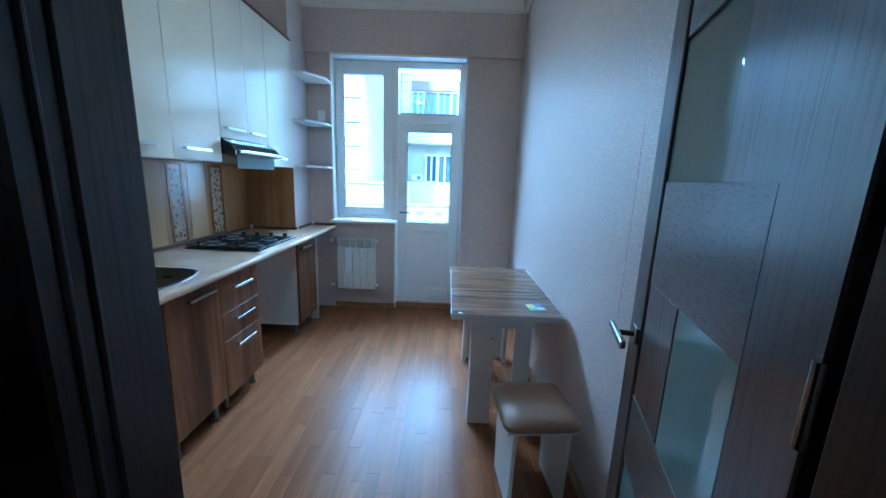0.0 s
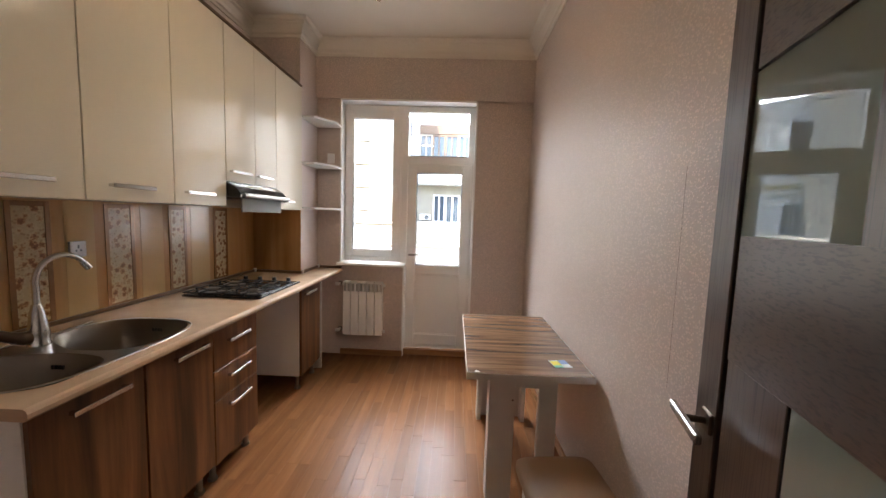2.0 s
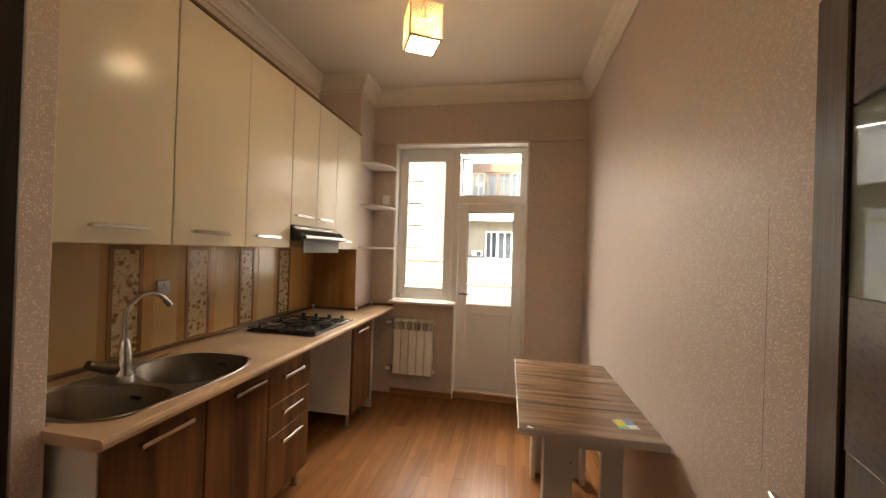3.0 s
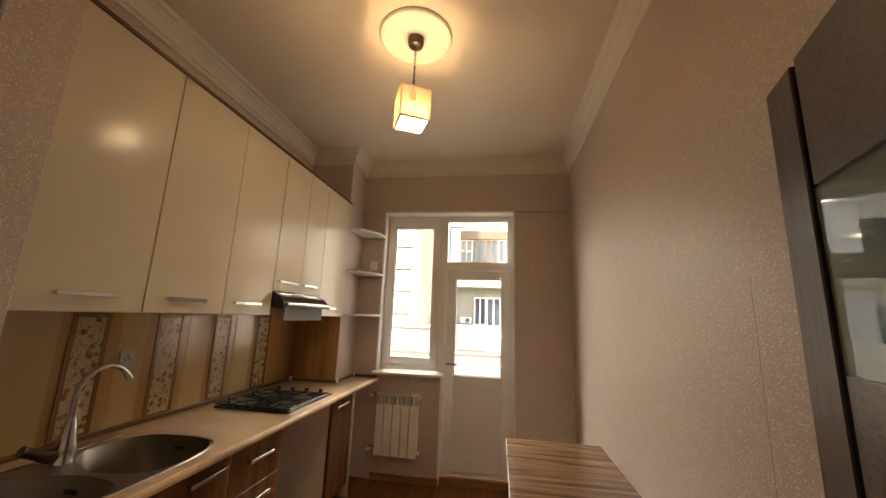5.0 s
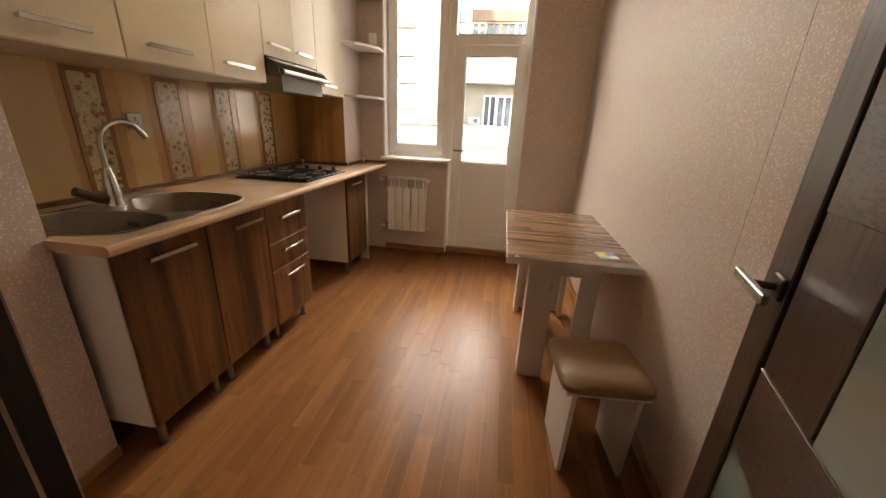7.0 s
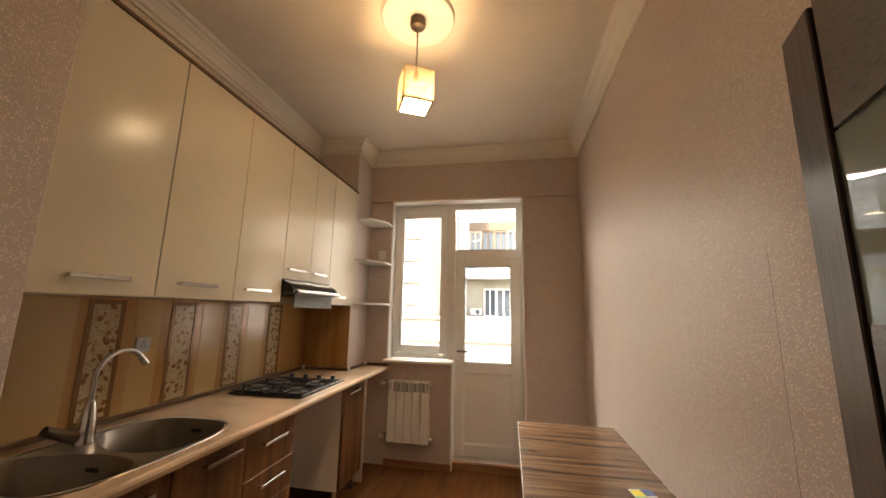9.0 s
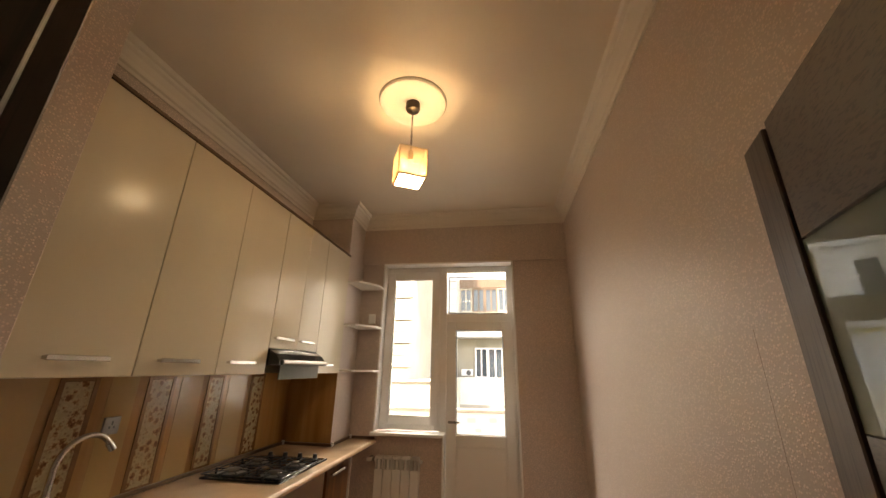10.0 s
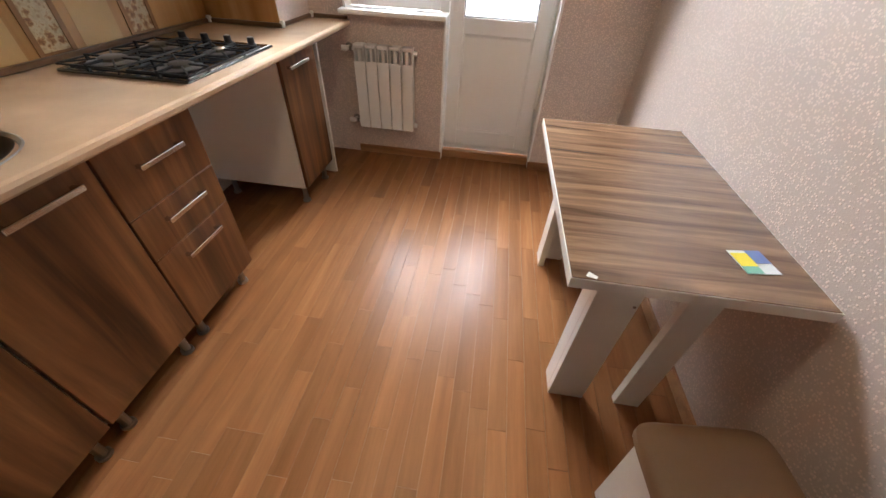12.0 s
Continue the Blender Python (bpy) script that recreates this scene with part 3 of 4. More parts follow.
def bowl_outline(cx, cy, hx, hy, side):
    """A bowl's rounded outline, drawn in at the back where the tap stands; side: which way the other bowl lies."""
    out = []
    for x, y in outline(cx, cy, hx, hy, 3.0):
        back = min(1.0, max(0.0, (cx - x) / hx))
        if (y - cy) * side > 0:
            y = cy + (y - cy) * (1 - 0.4 * back)
        out.append((x, y))
    return out


def sink():
    s = thing("sink", (-1.14, 1.78, CT), "oval stainless steel sink with two bowls set in the worktop", "sink")
    cy, hy, cx, hx = SY, SHY, SX, SHX
    # rim plate with two bowl openings, as a grid of strips
    rim = outline(cx, cy, hx, hy, 3.2, 64)
    bowls = [(cx + 0.01, cy - 0.228, 0.24, 0.152, 1), (cx + 0.01, cy + 0.166, 0.24, 0.212, -1)]
    bm = bmesh.new()
    outer = [bm.verts.new((x, y, CT + 0.003)) for x, y in rim]
    low = [bm.verts.new((cx + (x - cx) * 1.012, cy + (y - cy) * 1.012, CT)) for x, y in rim]
    edges = [bm.edges.new((outer[i], outer[(i + 1) % 64])) for i in range(64)]
    for i in range(64):
        bm.faces.new((low[i], low[(i + 1) % 64], outer[(i + 1) % 64], outer[i]))
    for bx, by, ax, ay, side in bowls:
        ring = [bm.verts.new((x, y, CT + 0.003)) for x, y in bowl_outline(bx, by, ax, ay, side)]
        edges += [bm.edges.new((ring[i], ring[(i + 1) % 48])) for i in range(48)]
    bmesh.ops.triangle_fill(bm, edges=edges, use_beauty=True, use_dissolve=False)
    part("rim", bm, M_STEEL, s, smooth=False)
    # brighter strip added where the back of the rim catches the light
    part("lit_rim_strip", boxed(cx - hx + 0.004, cx - hx + 0.014, cy - hy * 0.72, cy + hy * 0.72, CT + 0.002, CT + 0.009, 0.003, 2), M_CHROME, s, "bright chrome strip standing for the lit back of the rim")
    for bx, by, ax, ay, side in bowls:
        bm = bmesh.new()
        loft(bm, [(bowl_outline(bx, by, ax - d, ay - d, side), CT - h) for d, h in ((0, -0.003), (0.006, 0.004), (0.014, 0.12), (0.03, 0.15), (0.07, 0.158), (0.14, 0.16))])
        bw = part("bowl", bm, M_SINK, s, smooth=True)
        part("drain", rodded((bx, by, CT - 0.162), (bx, by, CT - 0.156), 0.036, 24), M_CHROME, bw)
        bm = bmesh.new()
        for k in range(4):
            box(bm, bx - 0.03 + k * 0.014, bx - 0.024 + k * 0.014, by + ay - 0.019, by + ay - 0.013, CT - 0.055, CT - 0.04)
        part("overflow", bm, M_IRON, bw)
    return s


sink()


def tap():
    bx, by = -1.268, 1.765
    t = thing("kitchen_tap", (bx, by, CT), "chrome swan-neck kitchen tap with side lever", "tap")
    part("base", revolve(bmesh.new(), [(0.036, CT + 0.003), (0.036, CT + 0.012), (0.032, CT + 0.02), (0.034, CT + 0.05), (0.029, CT + 0.09), (0.022, CT + 0.14), (0.016, CT + 0.165), (0.0125, CT + 0.17)], (bx, by), 24), M_CHROME, t, smooth=True)
    pts = [(bx, by, CT + 0.14 + k * 0.03) for k in range(5)]
    R = 0.098
    for k in range(1, 15):
        a = math.pi * 0.82 * k / 14
        pts.append((bx + 0.01 * k / 14, by + R - R * math.cos(a), CT + 0.26 + R * math.sin(a)))
    part("spout", tube(bmesh.new(), pts, 0.0115, 14), M_CHROME, t, smooth=True)
    e, f = Vector(pts[-1]), Vector(pts[-2])
    part("aerator", rodded(e - (e - f) * 0.3, e + (e - f).normalized() * 0.03, 0.0145, 16), M_CHROME, t, smooth=True)
    part("lever", tube(bmesh.new(), [(bx - 0.005, by, CT + 0.045), (bx - 0.012, by - 0.045, CT + 0.042), (bx - 0.02, by - 0.08, CT + 0.06), (bx - 0.024, by - 0.125, CT + 0.085)], [0.028, 0.026, 0.02, 0.019], 12), M_BRONZE, t, "dark metal side lever", True)


tap()


def hob():
    x0, x1, y0, y1 = -1.37, -0.85, 2.64, 3.235
    h = thing("gas_hob", (-1.13, 2.98, CT), "black enamel gas hob with four burners and iron grates", "hob")
    part("plate", boxed(x0, x1, y0, y1, CT, CT + 0.012, 0.005, 2), M_BLACKGLASS, h)
    part("tray", boxed(x0 + 0.03, x1 - 0.03, y0 + 0.03, y1 - 0.1, CT + 0.012, CT + 0.016, 0.004), M_BLACKGLASS, h)
    for bx, by, r in ((-1.25, 2.77, 0.055), (-0.97, 2.77, 0.048), (-1.25, 3.01, 0.045), (-0.97, 3.01, 0.032)):
        b = part("burner", revolve(bmesh.new(), [(r, CT + 0.014), (r, CT + 0.02), (r * 0.8, CT + 0.023)], (bx, by), 20), M_STEEL, h, smooth=True)
        part("cap", revolve(bmesh.new(), [(r * 0.85, CT + 0.022), (r * 0.85, CT + 0.032), (r * 0.7, CT + 0.036)], (bx, by), 20), M_SINK, b, smooth=True)
        part("trivet_ring", revolve(bmesh.new(), [(r + 0.025, CT + 0.014), (r + 0.03, CT + 0.02), (r + 0.02, CT + 0.021)], (bx, by), 24), M_STEEL, b, smooth=True)
    for gx in (-1.25, -0.97):
        bm = bmesh.new()
        for by in (2.77, 3.01):
            for dx, dy in ((1, 0), (-1, 0), (0, 1), (0, -1)):
                xa, ya = gx + dx * 0.025, by + dy * 0.025
                xb, yb = gx + dx * 0.115, by + dy * 0.115
                box(bm, min(xa, xb) - 0.004, max(xa, xb) + 0.004, min(ya, yb) - 0.004, max(ya, yb) + 0.004, CT + 0.034, CT + 0.043)
        for by in (2.77, 3.01):
            for dx, dy in ((1, 0), (-1, 0), (0, 1), (0, -1)):
                x, y = gx + dx * 0.112, by + dy * 0.112
                box(bm, x - 0.005, x + 0.005, y - 0.005, y + 0.005, CT + 0.012, CT + 0.04)
        box(bm, gx - 0.004, gx + 0.004, 2.66, 3.12, CT + 0.03, CT + 0.036)
        # outer frame of the grate
        for x in (gx - 0.12, gx + 0.12):
            box(bm, x - 0.003, x + 0.003, 2.655, 3.125, CT + 0.026, CT + 0.034)
        for y in (2.655, 2.89, 3.125):
            box(bm, gx - 0.12, gx + 0.12, y - 0.004, y + 0.004, CT + 0.0265, CT + 0.0345)
        for by in (2.77, 3.01):
            for dx, dy in ((1, 1), (-1, 1), (1, -1), (-1, -1)):
                rod(bm, (gx + dx * 0.035, by + dy * 0.035, CT + 0.038), (gx + dx * 0.117, by + dy * 0.112, CT + 0.034), 0.004, 6)
        for v in bm.verts:
            v.co.z = CT + 0.012 + (v.co.z - CT - 0.012) * 0.7
        part("grate", bm, M_IRON, h, "black cast-iron grate")
    part("trim_strip", boxed(x1 - 0.013, x1 - 0.006, y0 + 0.02, y1 - 0.01, CT + 0.011, CT + 0.0145, 0.001), M_STEEL, h, "thin steel front trim")
    for k in range(4):
        x = -1.27 + k * 0.115
        knob = part("knob", revolve(bmesh.new(), [(0.021, CT + 0.012), (0.021, CT + 0.02), (0.016, CT + 0.024), (0.015, CT + 0.045), (0.012, CT + 0.047)], (x, 3.185), 18), M_IRON, h, smooth=True)
        part("knob_cap", revolve(bmesh.new(), [(0.0118, CT + 0.0465), (0.0118, CT + 0.0485), (0.01, CT + 0.0495)], (x, 3.185), 18), M_STEEL, knob, "dull metal cap", smooth=True)


hob()


def wall_unit(y0, y1, z0, doors, label):
    """Upper cabinet; doors: (y0, y1, handle y0, handle y1)."""
    u = thing("wall_cabinet", (-1.27, (y0 + y1) / 2, z0), label, "cabinet", "wall cabinets")
    X = -1.037
    part("body", boxed(XL + 0.002, X - 0.02, y0 + 0.001, y1 - 0.001, z0, 2.612), M_CREAM, u)
    part("top_edge", boxed(XL + 0.002, X + 0.006, y0 + 0.001, y1 - 0.001, 2.613, 2.628), M_TRIM, u, "dark brown top edge strip")
    for a, b, ha, hb in doors:
        d = part("door", boxed(X - 0.019, X, a + 0.0015, b - 0.0015, z0 + 0.002, 2.610, 0.0025, 2), M_CREAM, u)
        bar_handle(d, X, ha, hb, z0 + 0.065)
    return u


wall_unit(1.345, 1.762, 1.515, [(1.345, 1.762, 1.44, 1.64)], "tall cream gloss wall cabinet with one door")
wall_unit(1.764, 2.61, 1.515, [(1.764, 2.2, 1.85, 2.06), (2.2, 2.61, 2.26, 2.475)], "tall cream gloss wall cabinet with two doors")
wall_unit(2.612, 3.23, 1.672, [(2.612, 2.935, 2.64, 2.85), (2.935, 3.23, 2.945, 3.13)], "shorter cream gloss wall cabinet above the hood")
wall_unit(3.232, 3.70, 1.513, [(3.232, 3.70, 3.29, 3.5)], "cream gloss wall cabinet beside the column")


def hood():
    h = thing("cooker_hood", (-1.2, 2.92, 1.52), "slim black cooker hood with steel visor", "cooker hood")
    y0, y1 = 2.615, 3.227
    part("body", boxed(XL + 0.02, -1.03, y0, y1, 1.575, 1.671, 0.004), M_BLACKGLASS, h)
    bm = bmesh.new()
    prof = [(-1.03, 1.665), (-0.985, 1.64), (-0.95, 1.6), (-0.95, 1.575), (-1.03, 1.575)]
    lo = [bm.verts.new((x, y0, z)) for x, z in prof]
    hi = [bm.verts.new((x, y1, z)) for x, z in prof]
    for i in range(5):
        bm.faces.new((lo[i], lo[(i + 1) % 5], hi[(i + 1) % 5], hi[i]))
    bm.faces.new(lo[::-1])
    bm.faces.new(hi)
    part("front", bm, M_BLACKGLASS, h)
    part("trim_bar", tube(bmesh.new(), [(-0.952, y0 + 0.03, 1.588), (-0.952, y1 + 0.012, 1.588)], 0.017, 14), M_STEEL, h, "rounded dark steel front bar", True)
    bm = boxed(-0.992, -0.984, y0 + 0.07, y1 - 0.03, 1.482, 1.58, 0.002)
    part("visor", bm, M_VISOR, h, "grey glass slide-out visor")
    part("filter", boxed(XL + 0.06, -1.04, y0 + 0.05, y1 - 0.05, 1.568, 1.576), M_STEEL, h)


hood()


def backsplash():
    b = thing("backsplash", (XL, 2.5, CT), "glossy brown and olive backsplash with floral strips", "backsplash")
    part("ground", boxed(XL, XL + 0.004, 1.345, YC, CT + 0.002, 1.53), M_BACKSPLASH, b)
    part("return", boxed(XL + 0.004, XC, YC - 0.005, YC - 0.0005, CT + 0.002, 1.51), M_BACKSPLASH, b, "brown wood-print panel on the column")
    for y0, y1 in ((1.4, 1.815), (2.08, 2.225), (2.498, 2.662), (2.903, 3.092)):
        part("olive_field", boxed(XL + 0.004, XL + 0.006, y0, y1, CT + 0.022, 1.512, 0.0006), M_OLIVE, b, "olive glossy field")
    for y0, y1 in ((1.854, 2.022), (2.278, 2.453), (2.706, 2.861), (3.141, 3.308)):
        s = part("floral_strip", boxed(XL + 0.004, XL + 0.0065, y0 + 0.022, y1 - 0.022, CT + 0.03, 1.49, 0.0006), M_FLORAL, b, "strip of rust and cream blossoms")
        part("border", frame_yz(y0, y1, CT + 0.02, 1.505, 0.022), M_GOLD, s)


def frame_yz(y0, y1, z0, z1, w):
    bm = bmesh.new()
    box(bm, XL + 0.004, XL + 0.009, y0, y0 + w, z0, z1, 0.001)
    box(bm, XL + 0.004, XL + 0.009, y1 - w, y1, z0, z1, 0.001)
    box(bm, XL + 0.004, XL + 0.0088, y0 + w, y1 - w, z1 - w, z1, 0.001)
    box(bm, XL + 0.004, XL + 0.0088, y0 + w, y1 - w, z0, z0 + w * 0.5, 0.001)
    return bm


backsplash()

s = thing("wall_socket", (XL + 0.006, 2.13, 1.27), "silver-grey double wall socket on the backsplash", "socket")
part("plate", boxed(XL + 0.006, XL + 0.018, 2.09, 2.17, 1.235, 1.315, 0.004, 2), M_STEEL, s)
for y, z, h in ((2.13, 1.287, 0.009), (2.119, 1.268, 0.005), (2.141, 1.268, 0.005)):
    part("pin_hole", boxed(XL + 0.0165, XL + 0.0185, y - 0.004, y + 0.004, z - h, z + h), M_IRON, s)


def corner_shelf(z):
    s = thing("corner_shelf", (-0.95, 4.0, z), "white corner shelf with a cut-off front edge", "shelf", "corner shelves")
    part("board", prism(bmesh.new(), [(XC + 0.001, 3.72), (XC + 0.12, 3.72), (-0.80, 3.93), (-0.80, YW - 0.001), (XC + 0.001, YW - 0.001)], z, z + 0.018), M_WHITEBOARD, s)
    part("edge_strip", prism(bmesh.new(), [(XC + 0.12, 3.718), (-0.797, 3.928), (-0.797, 4.09), (-0.80, 4.09), (-0.80, 3.93), (XC + 0.119, 3.721)], z - 0.001, z + 0.019), M_PVC, s)
    return s


for z in (2.355, 1.94, 1.525):
    corner_shelf(z)
s = thing("light_switch", (-0.9, YW, 2.05), "white plastic socket plate above the corner shelf", "socket")
part("plate", boxed(-0.945, -0.87, YW - 0.011, YW, 2.0, 2.1, 0.004), M_PVC, s)
part("rocker", boxed(-0.935, -0.88, YW - 0.015, YW - 0.01, 2.015, 2.085, 0.003), M_PVC, s)

# ---------- table and stool ----------


def table():
    t = thing("kitchen_table", (0.77, 2.64, 0), "zebrano-print kitchen table with white edges and legs", "table")
    x0, x1, y0, y1 = 0.47, 1.09, 2.108, 3.167
    top = part("tabletop", boxed(x0 + 0.001, x1 - 0.001, y0 + 0.001, y1 - 0.001, 0.713, 0.745, 0.001), M_ZEBRA, t)
    part("edge_band", edge_band(x0, x1, y0, y1, 0.712, 0.743), M_WHITEBOARD, top, "white edge banding")
    for y, s in ((2.212, 1), (3.065, -1)):
        for xa, xb, side in ((0.594, 0.727, 0), (0.85, 0.945, 1)):
            bm = boxed(xa, xb, y, y + s * 0.03, 0.0, 0.713, 0.001) if s > 0 else boxed(xa, xb, y - 0.03, y, 0.0, 0.713, 0.001)
            yy = (y + 0.03, y + 0.1) if s > 0 else (y - 0.1, y - 0.03)
            xs = (xa, xa + 0.03) if side == 0 else (xb - 0.03, xb)
            box(bm, xs[0], xs[1], yy[0], yy[1], 0.0, 0.712, 0.001)
            part("leg", bm, M_WHITEBOARD, t)
        part("apron", boxed(0.727, 0.85, y + s * 0.006 - 0.008, y + s * 0.006 + 0.008, 0.63, 0.712), M_WHITEBOARD, t)
    for x, z in ((0.68, 0.685), (0.89, 0.685), (0.716, 0.56)):
        part("screw_cap", rodded((x, 2.2125, z), (x, 2.2105, z), 0.005, 10), M_TRIM, t)
    part("edge_chip", prism(bmesh.new(), [(0.505, 2.118), (0.53, 2.112), (0.535, 2.12), (0.515, 2.135)], 0.7455, 0.7462), M_WHITEBOARD, top, "pale chipped spot")
    for x in (0.61, 0.93):
        part("long_apron", boxed(x - 0.008, x + 0.008, 2.312, 2.965, 0.62, 0.712), M_WHITEBOARD, t)
    return t


def edge_band(x0, x1, y0, y1, z0, z1):
    bm = bmesh.new()
    box(bm, x0 - 0.002, x0 + 0.001, y0 - 0.002, y1 + 0.002, z0, z1)
    box(bm, x1 - 0.001, x1 + 0.002, y0 - 0.002, y1 + 0.002, z0, z1)
    box(bm, x0 + 0.001, x1 - 0.001, y0 - 0.002, y0 + 0.001, z0, z1)
    box(bm, x0 + 0.001, x1 - 0.001, y1 - 0.001, y1 + 0.002, z0, z1)
    return bm


table()


def stool():
    s = thing("stool", (0.865, 1.77, 0), "low stool with brown leatherette seat and white board legs", "stool")
    cx, cy, hx, hy = 0.865, 1.772, 0.172, 0.168
    bm = bmesh.new()
    loft(bm, [(outline(cx, cy, hx - 0.01, hy - 0.01, 8), 0.415), (outline(cx, cy, hx, hy, 8), 0.423), (outline(cx, cy, hx, hy, 8), 0.447), (outline(cx, cy, hx - 0.012, hy - 0.012, 7), 0.462), (outline(cx, cy, hx - 0.05, hy - 0.05, 6), 0.471), (outline(cx, cy, hx - 0.12, hy - 0.12, 4), 0.475)])
    part("seat", bm, M_LEATHER, s, smooth=True)
    part("seat_board", boxed(cx - 0.155, cx + 0.155, cy - 0.15, cy + 0.15, 0.4, 0.416), M_WHITEBOARD, s)
    for x in (0.735, 0.975):
        part("leg", side_prism(bmesh.new(), [(1.645, 0), (1.90, 0), (1.92, 0.401), (1.625, 0.401)], x, x + 0.018), M_WHITEBOARD, s)
    part("stretcher", boxed(0.753, 0.975, 1.765, 1.781, 0.3, 0.401), M_WHITEBOARD, s)
    s.location = (0.864, 1.768, 0)
    s.rotation_euler.z = radians(5)


stool()

M_CARDY = painted("card_yellow", (0.75, 0.62, 0.03), 0.35, 0, 0.5, 0.05)
M_CARDB = painted("card_blue", (0.12, 0.2, 0.5), 0.35, 0, 0.5, 0.2, 90)
M_CARDT = painted("card_teal", (0.2, 0.5, 0.42), 0.35, 0, 0.5, 0.1)
M_CARDW = painted("card_white", (0.75, 0.78, 0.78), 0.35, 0, 0.5, 0.05)
c = thing("calling_card", (0.962, 2.258, 0.746), "small yellow, blue and white card lying on the table", "card")
c.rotation_euler.z = radians(9)


def card_piece(name, x0, x1, y0, y1, mat, z=0.0):
    bm = boxed(x0, x1, y0, y1, z, z + 0.001)
    ob = new(name, finish(bm))
    ob.data.materials.append(mat)
    ob.parent = c
    return ob


card_piece("card", -0.046, 0.046, -0.046, 0.046, M_CARDW)
card_piece("yellow_field", -0.044, 0.002, -0.018, 0.034, M_CARDY, 0.0011)
card_piece("blue_field", 0.0025, 0.045, -0.006, 0.045, M_CARDB, 0.0011)
card_piece("teal_field", -0.045, 0.0, -0.045, -0.0185, M_CARDT, 0.0011)

# ---------- ceiling lamp ----------


def ring_plate(bm, x, y, z, r0, r1, n=8):
    rows = []
    for r, dy in ((r0, -0.0012), (r1, -0.0012), (r1, 0.0012), (r0, 0.0012)):
        rows.append([bm.verts.new((x + r * math.cos(2 * math.pi * k / n), y + dy, z + r * math.sin(2 * math.pi * k / n))) for k in range(n)])
    for a, b in zip(rows, rows[1:] + rows[:1]):
        for k in range(n):
            bm.faces.new((a[k], a[(k + 1) % n], b[(k + 1) % n], b[k]))


def lamp():
    cx, cy = -0.085, 2.28
    solid("ceiling_rose", revolve(bmesh.new(), [(0.216, ZC), (0.216, ZC - 0.01), (0.208, ZC - 0.018), (0.198, ZC - 0.01), (0.18, ZC - 0.006), (0.1, ZC - 0.006), (0.09, ZC - 0.01), (0.06, ZC - 0.012)], (cx, cy), 48), M_CORN, "round cream plaster ceiling rose", "ceiling rose", "", "", True)
    l = thing("pendant_lamp", (cx, cy, ZC), "lit cube pendant lamp with pierced gilded shade", "lamp")
    part("cup", revolve(bmesh.new(), [(0.045, ZC - 0.012), (0.047, ZC - 0.05), (0.04, ZC - 0.065), (0.012, ZC - 0.075)], (cx, cy), 24), M_BRONZE, l, smooth=True)
    part("cord", rodded((cx, cy, 2.80), (cx, cy, ZC - 0.07), 0.002, 8), M_BRONZE, l)
    for k in range(13):
        z = 2.815 + k * 0.0225
        bm = bmesh.new()
        pts = [(0.006 * math.cos(2 * math.pi * i / 12), 0.0145 * math.sin(2 * math.pi * i / 12)) for i in range(13)]
        tube(bm, [(cx + (q if k % 2 else 0), cy + (0 if k % 2 else q), z + h) for q, h in pts], 0.0016, 6)
        part("chain_link", bm, M_BRONZE, l)
    part("socket", rodded((cx, cy, 2.75), (cx, cy, 2.81), 0.018, 16), M_STEEL, l)
    a, z0, z1 = 0.085, 2.61, 2.795
    turn = Matrix.Translation((cx, cy, 0)) @ Matrix.Rotation(radians(28), 4, "Z")
    for k in range(4):
        bm = bmesh.new()
        rt = turn @ Matrix.Rotation(math.pi / 2 * k, 4, "Z")
        # rim bars and a lattice of small rings
        box(bm, -a, a, -a - 0.0015, -a + 0.0015, z0, z0 + 0.004)
        box(bm, -a, a, -a - 0.0015, -a + 0.0015, z1 - 0.004, z1)
        box(bm, -a, -a + 0.003, -a - 0.0015, -a + 0.0015, z0, z1)
        box(bm, a - 0.003, a, -a - 0.0015, -a + 0.0015, z0, z1)
        st = 0.0182
        for i in range(9):
            for j in range(10):
                x, z = -a + 0.0125 + i * st, z0 + 0.012 + j * st * 0.985
                ring_plate(bm, x, -a, z, 0.0054, 0.009)
        bmesh.ops.transform(bm, matrix=rt, verts=bm.verts)
        part("shade_side", bm, M_LATTICE, l, "pierced gilded side panel")
    bm = boxed(-a + 0.0125, a - 0.0125, -a + 0.0125, a - 0.0125, z0 - 0.002, z0 + 0.002)
    bmesh.ops.transform(bm, matrix=turn, verts=bm.verts)
    rim = bmesh.new()
    for k in range(4):
        side = boxed(-a, a, -a, -a + 0.012, z0 - 0.003, z0 + 0.001)
        bmesh.ops.transform(side, matrix=Matrix.Rotation(math.pi / 2 * k, 4, "Z"), verts=side.verts)
        tmp = bpy.data.meshes.new("rim")
        side.to_mesh(tmp)
        side.free()
        rim.from_mesh(tmp)
        bpy.data.meshes.remove(tmp)
    bmesh.ops.transform(rim, matrix=turn, verts=rim.verts)
    part("bottom_rim", rim, M_LATTICE, l, "gilded bottom rim")
    part("diffuser", bm, M_SHADEGLOW, l, "bright frosted bottom pane")


lamp()

